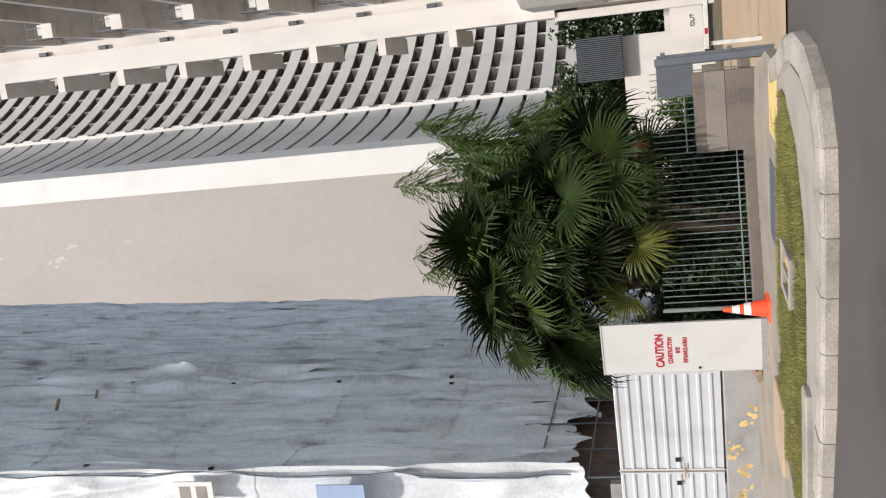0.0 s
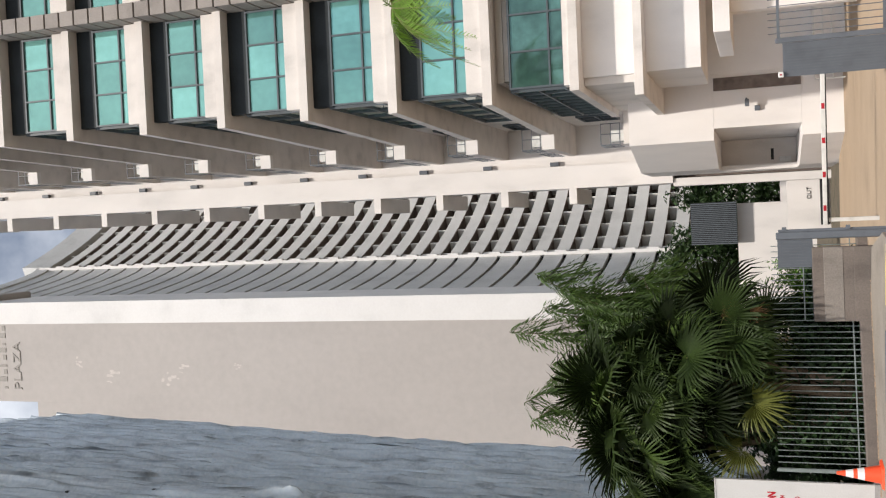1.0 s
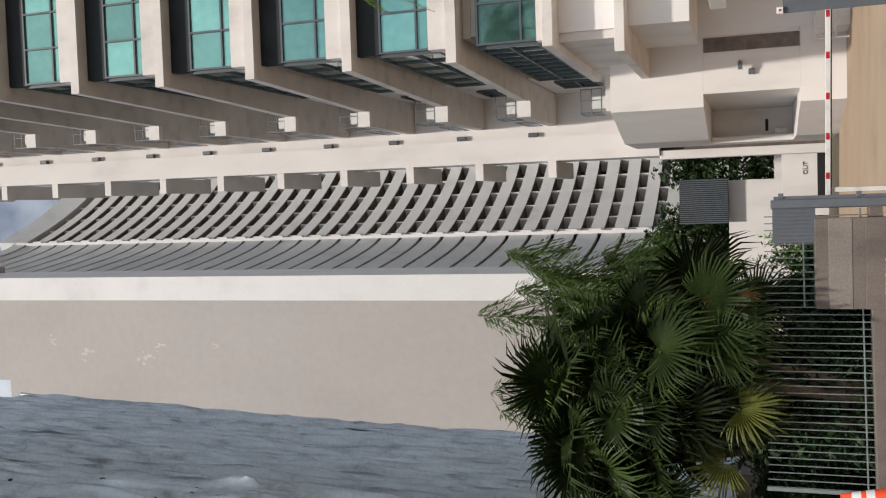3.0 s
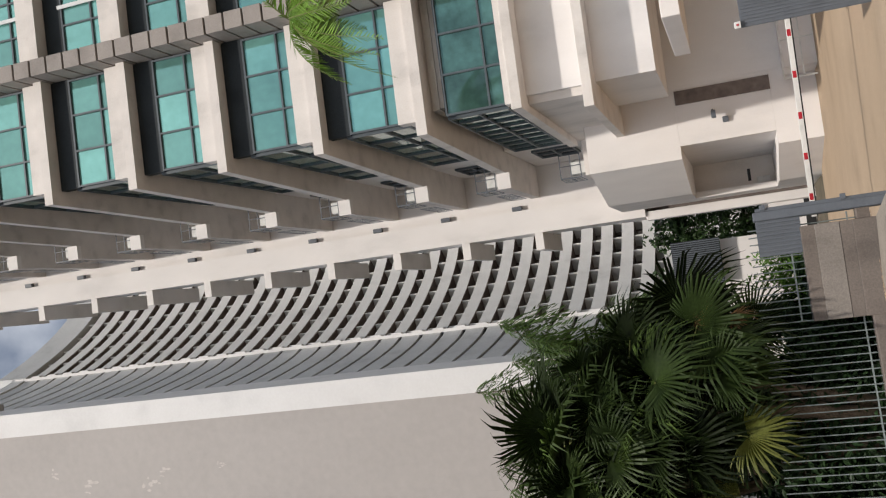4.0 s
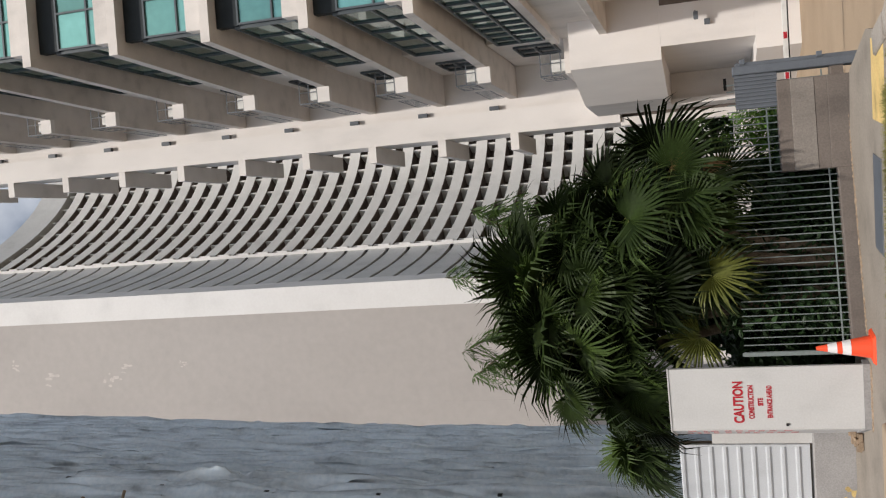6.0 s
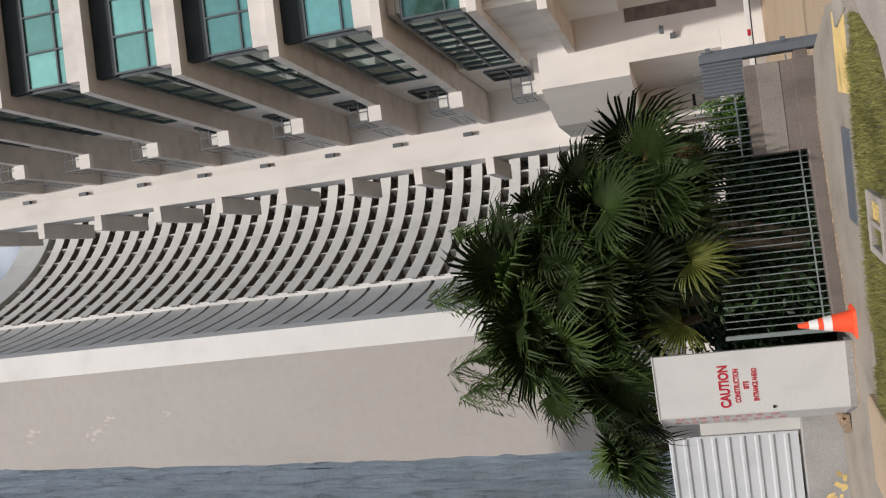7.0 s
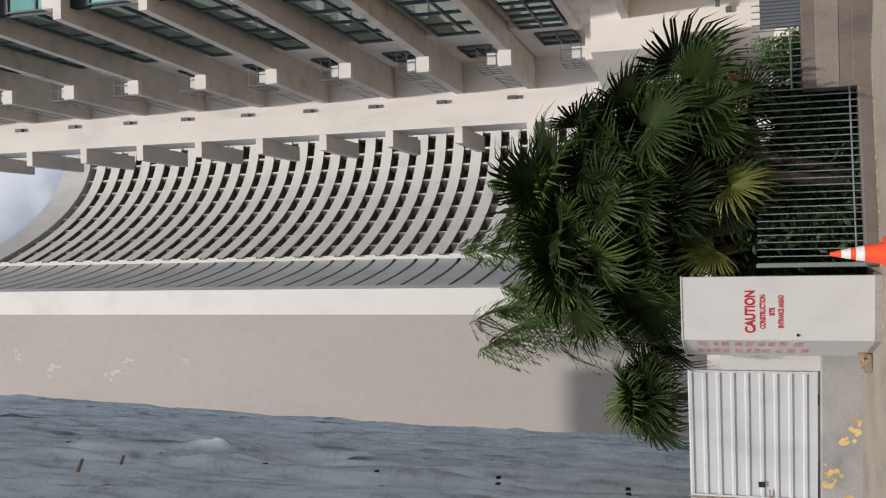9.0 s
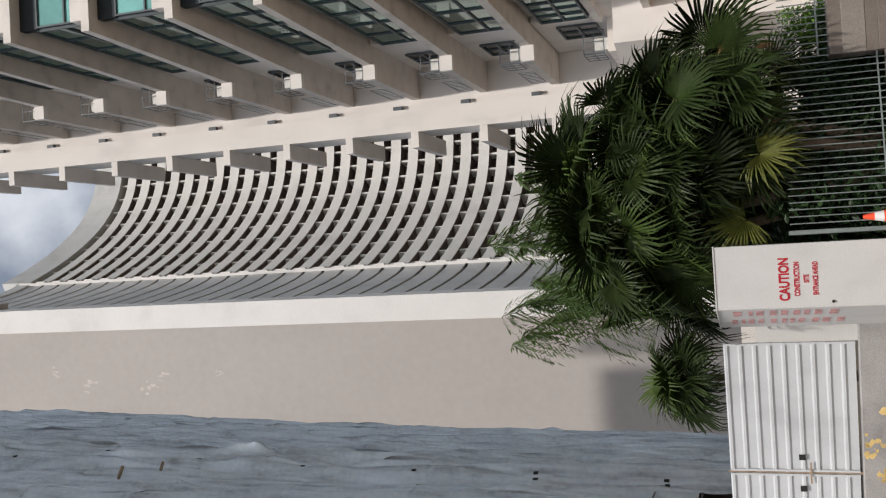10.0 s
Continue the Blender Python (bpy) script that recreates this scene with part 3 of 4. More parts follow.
def barrier():
    t = empty("barrier", pose(3.2, 6.0, 0.09), "white car park barrier arm with red bands, lowered", "barrier")
    arm = part("arm", Geo().box(-0.1, 3.6, -0.02, 0.02, 0.10, 0.185, 0.006), ACWHITE, t)
    for i in range(5):
        part("band", Geo().box(0.2 + i * 0.72, 0.32 + i * 0.72, -0.023, 0.023, 0.112, 0.175), RED, arm)
    part("edge_strip", Geo().box(-0.1, 3.6, -0.014, 0.014, 0.075, 0.098), BLACK, arm, "black rubber strip under the arm")
    part("cabinet", Geo().box(3.5, 3.75, 0.04, 0.4, -1.0, 0.25, 0.03), ORANGE, t, "orange barrier cabinet")
    part("rest_post", Geo().box(-0.05, 0.03, 0.03, 0.09, -0.97, 0.1), ACWHITE, t)


barrier()

# dirt that gathers along the foot of the railing and the hoarding
g, rng = Geo(), random.Random(77)
for i in range(900):
    s = rng.random()
    p = FA.lerp(FB, s) if i % 3 else Vector((-0.86 + 0.9 * s, -0.02, 0))
    r = rng.uniform(0.008, 0.03)
    x, y = p.x + rng.gauss(0, 0.02), p.y - 0.13 - abs(rng.gauss(0, 0.05)) + (0.1 if i % 3 == 0 else 0)
    g.add([(x - r, y, -0.134), (x, y - r, -0.134), (x + r, y, -0.134), (x, y + r * 0.8, -0.134), (x, y, -0.134 + r * 0.5)], [(0, 1, 4), (1, 2, 4), (2, 3, 4), (3, 0, 4)])
tagged(part("leaf_litter", g, RUBBLE, fix=False), "dry leaf litter and dirt along the wall foot", "litter", kind="stuff")


# ---------------------------------------------------------------- office block with teal windows
BF = pose(5.85, 12.95, 0, 0, 0, 10.3)      # plan of the estate: x along the fronts, y away from the road
Z0, H, N = 9.22, 3.13, 15
UR = 11.0


def window(parent, along, x0, x1, z0, z1, depth, cols, glass, frame, low=0.27, flip=False):
    """A framed window with panes, facing -y, or -x when flip."""
    def bx(g, a0, a1, d0, d1, c0, c1):
        return g.box(a0, a1, along + d0, along + d1, c0, c1) if not flip else g.box(along + d0, along + d1, a0, a1, c0, c1)
    f = 0.06
    zt = z0 + (z1 - z0) * low
    w = (x1 - x0) / cols
    ex = [x0, x0 + f]
    for i in range(1, cols):
        ex += [x0 + i * w - 0.03, x0 + i * w + 0.03]
    ex += [x1 - f, x1]
    g = Geo().lattice(ex, [z0, z0 + f, zt - 0.03, zt + 0.03, z1 - f, z1], along - 0.04, along + depth, flip)
    win = part("window", g, frame, parent)
    for i in range(cols):
        a, b = x0 + i * w + 0.02, x0 + (i + 1) * w - 0.02
        for c0, c1 in ((z0 + 0.03, zt), (zt, z1 - 0.03)):
            part("pane", bx(Geo(), a, b, 0.02, 0.035, c0, c1), glass, win)
    return win


def office_block():
    t = empty("office_block", BF, "tall cream concrete office block with teal glass and projecting floor slabs", "building")
    top = Z0 + N * H
    # core behind the glass
    part("core", Geo().box(0.75, UR, 0.75, 8.39, 9.0, top), PLASTER, t)
    part("core", Geo().box(2.3, UR, 8.4, 13.0, 4.9, top), PLASTER, t)
    part("stair_wall", Geo().box(-2.25, -1.25, 13.5, 15.5, 5.05, top), WHITE, t, "narrow white stair wall running the full height")
    part("back_wall", Geo().box(-1.25, 1.25, 13.9, 15.5, 3.2, top), WHITE, t)
    storey = []
    g = Geo().prism([(0, 0), (UR, 0), (UR, 5.6), (-0.18, 5.6)], Z0, Z0 + 0.30)
    storey.append(part("floor_slab", g, PLASTER, t))
    g = Geo()
    g.prism([(-0.18, 5.6), (UR, 5.6), (UR, 13.0), (0.5, 13.0), (0.5, 13.88), (-0.80, 13.88), (-0.80, 8.7), (-0.28, 8.7)], Z0, Z0 + 0.34)
    storey.append(part("balcony_slab", g, PLASTER, t))
    storey.append(part("slab_nib", Geo().box(-0.84, -0.27, 8.45, 8.696, Z0 - 0.13, Z0 + 0.36), WHITE, t, "white slab end lit by the sun"))
    storey.append(part("spandrel", Geo().box(0.42, 3.92, 0.16, 0.72, Z0 + 0.304, Z0 + 0.86, 0.01), PLASTER, t))
    storey.append(part("spandrel", Geo().box(4.48, UR, 0.16, 0.72, Z0 + 0.304, Z0 + 0.86, 0.01), PLASTER, t))
    storey.append(part("side_spandrel", Geo().box(0.42, 0.72, 0.72, 8.39, Z0 + 0.344, Z0 + 0.62), PLASTER, t))
    storey.append(part("balcony_wall", Geo().box(0.5, 2.296, 8.4, 13.88, Z0 + 0.344, Z0 + H - 0.004), WHITE, t))
    storey.append(window(t, 0.45, 10.6, 12.6, Z0 + 1.2, Z0 + 2.5, 0.04, 2, DARKWIN_GAP, FRAME, 0.5, True))
    # head beam coloured as if shaded by the slab above
    storey.append(part("head_beam", Geo().box(0.45, UR, 0.45, 0.74, Z0 + 2.424, Z0 + H - 0.004), SHADEPANEL, t))
    storey.append(part("left_beam", Geo().box(-2.95, -2.254, 13.55, 17.4, Z0, Z0 + 0.34), WHITE, t, "grey concrete slab end beside the stair wall"))
    storey.append(part("nib_face", Geo().box(-2.95, -2.254, 13.50, 13.546, Z0 + 0.0, Z0 + 0.34), WHITE, t))
    storey.append(window(t, 0.42, 0.46, 3.90, Z0 + 0.864, Z0 + 2.42, 0.02, 3, GLASS, FRAME))
    storey.append(window(t, 0.42, 4.50, 8.0, Z0 + 0.864, Z0 + 2.42, 0.02, 3, GLASS, FRAME))
    storey.append(window(t, 0.42, 8.02, UR, Z0 + 0.864, Z0 + 2.42, 0.02, 3, GLASS, FRAME))
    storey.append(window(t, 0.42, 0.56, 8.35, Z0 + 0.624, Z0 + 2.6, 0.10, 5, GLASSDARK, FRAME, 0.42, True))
    storey.append(part("white_mullion", Geo().box(6.2, 6.32, 0.33, 0.376, Z0 + 0.87, Z0 + 2.49), FRAMEWHITE, t))
    # balcony rail and condenser cage on the ledge
    storey.append(part("balcony_rail", Geo().lattice([10.5, 10.52] + [q for i in range(1, 9) for q in (10.5 + 0.3 * i, 10.52 + 0.3 * i)], [Z0 + 0.345, Z0 + 0.37, Z0 + 0.93, Z0 + 0.96], -0.86, -0.845, True), STEEL, t))
    storey.append(part("wall_vent", Geo().box(-1.22, -1.04, 13.70, 13.896, Z0 + 0.8, Z0 + 1.2, 0.02), STEEL, t))
    storey.append(part("cage_side", Geo().lattice([8.7, 8.73, 9.1, 9.13, 9.5, 9.53, 9.9, 9.93], [Z0 + 0.47, Z0 + 0.5, Z0 + 0.82, Z0 + 0.85, Z0 + 1.2, Z0 + 1.23], -0.84, -0.822, True), STEEL, t))
    storey.append(part("cage_front", Geo().lattice([-0.82, -0.79, -0.40, -0.37, 0.0, 0.03], [Z0 + 0.47, Z0 + 0.5, Z0 + 0.82, Z0 + 0.85, Z0 + 1.2, Z0 + 1.23], 8.7, 8.718), STEEL, t))
    for k in range(1, N):
        for ob in storey:
            again(ob, dz=k * H)
    for ob in storey:
        if ob.name.split(".")[0] in ("cage_side", "cage_front"):
            again(ob, dz=-H)
    part("balcony_slab", Geo().box(-0.80, 0.496, 8.72, 13.3, 5.904, Z0 - H + 0.34), PLASTER, t)
    window(t, 0.45, 9.4, 11.4, 6.9, 8.4, 0.04, 2, DARKWIN_GAP, FRAME, 0.5, True)
    # front pier in stacked panels
    me = Geo().box(3.94, 4.46, -0.62, 0.7, 0, 0.56, 0.012).data("pier_panel", PIER)
    part("pier_core", Geo().box(4.0, 4.4, -0.5, 0.7, 6.6, top), FRAME, t)
    for k in range(int((top - 6.6) / 0.626)):
        part("pier_panel", me, PIER, t).location.z = 6.6 + k * 0.626
    # lower storeys
    part("floor_slab", Geo().box(0.22, UR, -0.04, 8.39, 6.52, 6.80, 0.01), PLASTER, t)
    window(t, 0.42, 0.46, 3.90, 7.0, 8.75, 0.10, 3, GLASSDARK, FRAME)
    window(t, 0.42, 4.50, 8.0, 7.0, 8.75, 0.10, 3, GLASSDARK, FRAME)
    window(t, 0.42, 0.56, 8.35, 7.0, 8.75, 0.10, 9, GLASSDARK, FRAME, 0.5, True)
    part("spandrel", Geo().box(0.42, UR, 0.16, 0.72, 6.804, 7.0), PLASTER, t)
    part("core", Geo().box(0.8, UR, 0.8, 8.39, 6.804, 9.0), PLASTER, t)
    part("balcony_wall", Geo().box(0.5, 2.296, 8.4, 13.88, 5.9, 9.166), WHITE, t)
    part("wall_panel", Geo().box(0.68, UR, 0.75, 4.0, 4.90, 6.516), WHITE, t)
    part("side_wall", Geo().box(0.45, 0.676, 0.9, 9.0, 4.90, 6.516), PLASTER, t)
    part("ledge", Geo().box(-0.06, UR, 0.0, 9.2, 4.64, 4.896, 0.01), PLASTER, t)
    part("wall_panel", Geo().box(0.72, UR, 0.9, 5.0, 3.05, 4.636), WHITE, t)
    part("podium_wall", Geo().box(1.2, UR, 6.2, 8.0, -1.2, 4.636), WHITE, t)
    # wing with the car park opening at its corner
    wing = [(1.196, 6.2), (1.196, 13.4), (-1.95, 13.4), (-1.95, 9.5), (-1.09, 6.2)]
    part("wing_wall", Geo().prism(wing[::-1], 2.98, 5.9), WHITE, t)
    part("wing_base", Geo().prism(wing[::-1], -1.3, 0.1), WHITE, t)
    part("wing_side", Geo().box(-0.68, 1.196, 6.2, 13.4, 0.104, 2.976), WHITE, t)
    part("opening_jamb", Geo().box(-1.95, -1.72, 12.0, 13.4, 0.104, 2.976), WHITE, t)
    part("opening_back", Geo().box(-1.72, -0.684, 12.6, 12.8, 0.104, 2.976), PLASTER, t)
    part("opening_sign", Geo().box(-1.55, -1.1, 12.56, 12.59, 0.95, 1.06), BLACK, t, "small dark sign bar")
    part("meter_cabinet", Geo().box(-1.7, -1.45, 12.4, 12.59, 0.3, 0.75, 0.02), ACWHITE, t)
    part("doorway", Geo().box(0.61, 1.05, 6.15, 6.196, 0.1, 2.95), RECESS, t, "dark brown recessed doorway panel")
    part("plinth_ledge", Geo().box(0.9, 6.0, 4.9, 6.1, -1.3, -0.3, 0.02), WHITE, t)
    part("canopy", Geo().box(0.9, 6.0, -3.4, 0.6, 2.1, 2.5, 0.015), WHITE, t, "white entrance canopy")
    part("canopy_post", Geo().box(1.5, 1.8, -2.6, -2.3, -0.9, 2.1, 0.015), WHITE, t)
    # dark panel stands in for the shaded gap here
    part("shadow_recess", Geo().box(-2.05, -1.3, 14.2, 14.4, -1.3, 5.04), RECESS, t, "dark panel coloured as the shaded gap under the stair wall")
    part("stair_column", Geo().box(-2.40, -2.05, 13.6, 14.2, -1.3, 5.04, 0.02), WHITE, t)
    return t


block = office_block()


def handrail():
    t = empty("handrail", BF @ pose(0.5, 4.5, -1.15), "white tubular handrail before the office block podium", "railing")
    for z in (0.35, 0.62, 0.9):
        part("rail", Geo().tube([(0, 0, z), (2.3, 0, z)], 0.022, 8), ACWHITE, t)
    for x in (0.02, 1.15, 2.28):
        part("post", Geo().tube([(x, 0, 0), (x, 0, 0.92)], 0.025, 8), ACWHITE, t)


handrail()


def condenser():
    t = empty("air_conditioner", BF @ pose(-0.45, 9.3, Z0 + 0.345), "white air conditioner condenser in a steel cage", "air conditioner", "condensers on the office block")
    part("case", Geo().box(-0.22, 0.22, -0.35, 0.35, 0, 0.55, 0.02), ACWHITE, t)
    g = Geo()
    n = 20
    vs = [(-0.225, 0.22 * math.cos(6.2832 * i / n), 0.28 + 0.22 * math.sin(6.2832 * i / n)) for i in range(n)] + [(-0.225, 0.19 * math.cos(6.2832 * i / n), 0.28 + 0.19 * math.sin(6.2832 * i / n)) for i in range(n)]
    g.add(vs, [(i, (i + 1) % n, (i + 1) % n + n, i + n) for i in range(n)])
    part("fan_grille", g, STEEL, t)
    return t


ac = condenser()
for k in [-1] + list(range(1, N)):
    copy_thing(ac, BF @ pose(-0.45, 9.3, Z0 + 0.345 + k * H))


def wall_light():
    t = empty("flood_light", BF @ pose(0.25, 6.1, 1.85), "small grey security camera and flood lamp on the white wall", "lamp")
    part("arm", Geo().tube([(0, 0.1, 0), (0, -0.15, 0.02), (-0.12, -0.25, 0.0)], 0.03), STEEL, t)
    part("head", Geo().box(-0.28, -0.04, -0.36, -0.2, -0.07, 0.07, 0.02), STEEL, t)
    part("junction_box", Geo().box(-0.42, -0.24, -0.02, 0.09, -0.42, -0.24, 0.02), STEEL, t)


wall_light()


# ---------------------------------------------------------------- grey slab tower
def slab_tower():
    t = empty("slab_tower", BF @ pose(-1.0, 0, 0), "very tall warm grey slab tower with a white edge", "building")
    v = 66.6
    part("wall", Geo().box(-22.6, -12.8, v, v + 26, -1, 95.6), WALLGREY, t)
    part("wall", Geo().box(-26.0, -22.604, v, v + 26, -1, 88.0), WALLGREY, t)
    part("low_wing", Geo().box(-29.5, -26.004, v + 0.3, v + 20, -1, 76.0), WALLGREY, t)
    part("white_edge", Geo().box(-12.796, -10.1, v - 0.25, v + 10, -1, 96.2), TOWERWHITE, t, "white vertical edge")
    part("neck", Geo().box(-22.3, -10.6, v + 1.0, v + 24, 95.6, 96.6), RECESS, t)
    part("cap", Geo().box(-23.0, -11.1, v - 1.6, v + 20, 96.4, 99.4, 0.1), WALLGREY, t, "projecting roof cap")
    part("roof_box", Geo().box(-11.05, -9.3, v - 0.6, v + 9, 96.42, 98.7, 0.1), WALLGREY, t)
    # pale filled patches on the big wall
    for x, z, w, h in ((-17.6, 81.6, 0.7, 0.6), (-18.2, 66.8, 0.6, 0.8), (-19.2, 77.0, 0.9, 1.1), (-19.6, 68.5, 1.2, 0.8), (-17.9, 59.0, 0.5, 0.5)):
        r, g = random.Random(int(x * 10 + z)), Geo()
        for i in range(9):
            cx, cz, lw, lh = x + r.gauss(0, w * 0.5), z + r.gauss(0, h * 0.6), r.uniform(0.05, 0.22) * w, r.uniform(0.15, 0.5) * h
            q = [(cx + lw * math.cos(a) * r.uniform(0.6, 1.2), cz + lh * math.sin(a) * r.uniform(0.6, 1.2)) for a in [0.7854 * j for j in range(8)]]
            g.add([(a, v - 0.010 - 0.001 * i, c) for a, c in q], [tuple(range(8))])
        part("filler_patch", g, PATCH, t)
    # building letters: one word legible, the rest as bars
    up = pose(0, 0, 0, 90, 0, 0)
    words("lettering", "PLAZA", 1.75, pose(-18.1, v - 0.03, 90.8) @ up, LETTER, t, 0.05, 1.18)
    rng = random.Random(3)
    for i in range(9):
        x = -21.0 + i * 0.92
        h = 1.25
        part("letter_bar", Geo().box(x, x + (0.62 if i % 3 else 0.3), v - 0.06, v - 0.004, 92.5, 92.5 + (h if i % 2 else 0.5)), LETTER, t)
    for i in range(4):
        x = -20.8 + i * 2.45
        for d in range(3):
            part("letter_bar", Geo().box(x, x + 1.35, v - 0.06, v - 0.004, 94.0 + d * 0.5, 94.2 + d * 0.5), LETTER, t)


slab_tower()


# ---------------------------------------------------------------- curved balcony tower
TH = 2.95
CURVE1 = [(-9.5 + 3.8 * s, 72 + 20.7 * (1 - (1 - s) ** 1.6)) for s in [i / 10 for i in range(11)]]
CURVE2 = [(-5.7 + 23 * s, 92.7 + 24.0 * (1 - (1 - s) ** 2.6)) for s in [(i / 22) ** 1.25 for i in range(23)]]


def curved_tower():
    t = empty("balcony_tower", BF @ pose(-2.3, 0, 0), "tall curved apartment tower with rows of grey balconies", "building")
    n = 37
    # one floor: parapet, slab, back wall and dividing walls; then the same on every floor
    floor = [part("parapet", Geo().strip(CURVE2, -0.15, 0.05, -0.25, 1.45), BAND, t),
             # soffit and back wall darkened to put shade into the balconies
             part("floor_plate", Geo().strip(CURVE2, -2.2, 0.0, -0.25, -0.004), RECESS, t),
             part("back_wall", Geo().strip(CURVE2, -2.4, -2.1, 0.0, TH - 0.26), BAYSHADE, t)]
    g = Geo()
    for i in range(1, len(CURVE2) - 1, 2):
        (ax, ay), (bx, by) = CURVE2[i], CURVE2[i + 1]
        l = math.hypot(bx - ax, by - ay)
        for s in (0.0,):
            x, y = ax + (bx - ax) * s, ay + (by - ay) * s
            nx, ny = -(by - ay) / l, (bx - ax) / l
            tx, ty = (bx - ax) / l * 0.14, (by - ay) / l * 0.14
            q = [(x + nx * d + tx * e, y + ny * d + ty * e) for d, e in ((0.15, -1), (0.15, 1), (2.1, 1), (2.1, -1))]
            g.prism(q, 0.0, TH - 0.26)
    floor.append(part("balcony_divider", g, BAND, t, kind="stuff"))
    floor.append(part("curved_wall", Geo().strip(CURVE1, -0.25, 0.0, 0.42, TH - 0.08), CURVEGREY, t))
    # no window: near-black strip colours in the shade between wall bands
    floor.append(part("shadow_gap", Geo().strip(CURVE1, -0.7, -0.5, -0.08, 0.416), DARKWIN_GAP, t))
    floor.append(part("ridge_tick", Geo().box(-5.75, -5.3, 92.45, 93.1, 0.0, 1.5), TOWERWHITE, t))
    for ob in floor:
        ob.location.z = -1.0
    for k in range(1, n):
        for ob in floor:
            again(ob, dz=k * TH)
    # glazed doors and drawn blinds at the back of the balconies, a few mixes of them in turn
    mixes = []
    for s in range(5):
        r = random.Random(60 + s)
        for name, m, p, d in (("balcony_door", DARKWIN_GAP, 0.5, 0.0), ("drawn_blind", PIER, 0.2, 0.03)):
            g = Geo()
            for i in range(len(CURVE2) - 1):
                if r.random() < p:
                    a, b = Vector(CURVE2[i]), Vector(CURVE2[i + 1])
                    c = a.lerp(b, 0.55 + 0.3 * r.random())
                    g.strip([tuple(a.lerp(b, 0.12)), tuple(c)], -2.08 + d, -2.04 + d, 0.0, TH - 0.5)
            mixes.append(g.data(name, m))
    for k in range(n):
        s = (k * 7 + k // 3) % 5
        for name, me in (("balcony_door", mixes[2 * s]), ("drawn_blind", mixes[2 * s + 1])):
            part(name, me, None, t, kind="stuff").location.z = -1.0 + k * TH
    top = -1.0 + n * TH
    part("ridge", Geo().box(-5.9, -5.5, 92.3, 93.2, -1, top + 1.6), TOWERWHITE, t, "white vertical ridge")
    part("core", Geo().strip(CURVE1, -6.0, -0.72, -1, top), CURVEGREY, t)
    part("roof_band", Geo().strip(CURVE1, -0.6, 0.25, top - 0.08, top + 2.3), CURVEGREY, t)
    part("roof_band", Geo().strip(CURVE2, -2.5, 0.35, top - 0.2, top + 5.2), CURVEGREY, t)


curved_tower()


# ---------------------------------------------------------------- building wrapped in tarpaulin
def drape(a, z, dense=None):
    """How far the sheet bellies out, by place along the wall and height; folds are tighter past the bulge."""
    k = min(max((a - 6.5) / 3.5, 0), 1)
    f = noise.noise((a * 0.35, z * 0.10, 3.0)) * 0.16
    loose = noise.noise((a * 0.8, z * 0.2, 7.0)) * 0.28 + (0.5 - abs(noise.noise((a * 1.5, z * 0.4, 11.0)))) * 0.20
    tight = (0.5 - abs(noise.noise((a * 1.6, z * 0.05, 7.0)))) * 0.55 + (0.5 - abs(noise.noise((a * 3.4, z * 0.07, 11.0)))) * 0.3
    f += loose * (1 - k) + tight * k
    f += (0.4 - abs(noise.noise((a * 0.5 + z * 0.28, z * 0.12 - a * 0.9, 17.0)))) * 0.12
    c = math.exp(-((a - 9.9) / 1.3) ** 2 - ((z - 22) / 2.2) ** 2)
    f += c * (0.40 * noise.noise((a * 2.6, z * 2.2, 23.0)) + 0.35 * noise.noise((a * 1.3 + z, z - a, 29.0)))
    # long tight creases
    w = a + 0.5 * noise.noise((a * 0.4, z * 0.07, 31.0))
    f -= (0.14 + 0.26 * k) * max(0.0, 1 - abs(noise.noise((w * 1.15, z * 0.025, 41.0))) / 0.06)
    f -= (0.06 + 0.14 * k) * max(0.0, 1 - abs(noise.noise((w * 2.3, z * 0.035, 47.0))) / 0.08)
    f -= 0.10 * k * max(0.0, 1 - abs(noise.noise((w * 4.1, z * 0.05, 61.0))) / 0.12)
    f += 0.14 * max(0.0, 1 - abs(noise.noise((a * 0.6 + z * 0.12, z * 0.10, 53.0))) / 0.12)
    # gathered folds running up the far half
    ph = a * 0.85 + z * 0.035 + 0.7 * noise.noise((a * 0.2, z * 0.09, 71.0))
    f += k * (0.30 + 0.25 * noise.noise((a * 0.5, z * 0.06, 73.0))) * (1 - abs(math.sin(math.pi * ph)))
    f -= 0.125 * max(0.0, a - 10)
    f += (z - 40) / 40 * (0.5 + 0.7 * min(a / 12, 1))
    f += 0.55 * math.exp(-((a - 9.0) / 1.0) ** 2)
    return f


def tarp_sheet(a0, a1, z0, z1, dense, torn=0.0, step=0.08, lap=0.0):
    """A hung sheet; along x from a0 to a1, bellying towards -y, its foot ragged where torn."""
    g = Geo()
    nx, nz = max(4, round((a1 - a0) / step)), max(8, round((z1 - z0) / 0.34))
    vs = []
    for j in range(nz + 1):
        for i in range(nx + 1):
            a, q = a0 + (a1 - a0) * i / nx, j / nz
            foot = z0 + torn * (noise.noise((a * 0.9, 5.0, z0)) + 0.5 * noise.noise((a * 3.1, 2.0, z0)))
            z = foot + (z1 - foot) * q
            vs.append((a, -drape(a, z, dense) - 0.02 * (1 - q) - lap * max(0.0, 1 - q * 5), z))
    W = nx + 1
    return g.add(vs, [(j * W + i, j * W + i + 1, (j + 1) * W + i + 1, (j + 1) * W + i) for j in range(nz) for i in range(nx)])


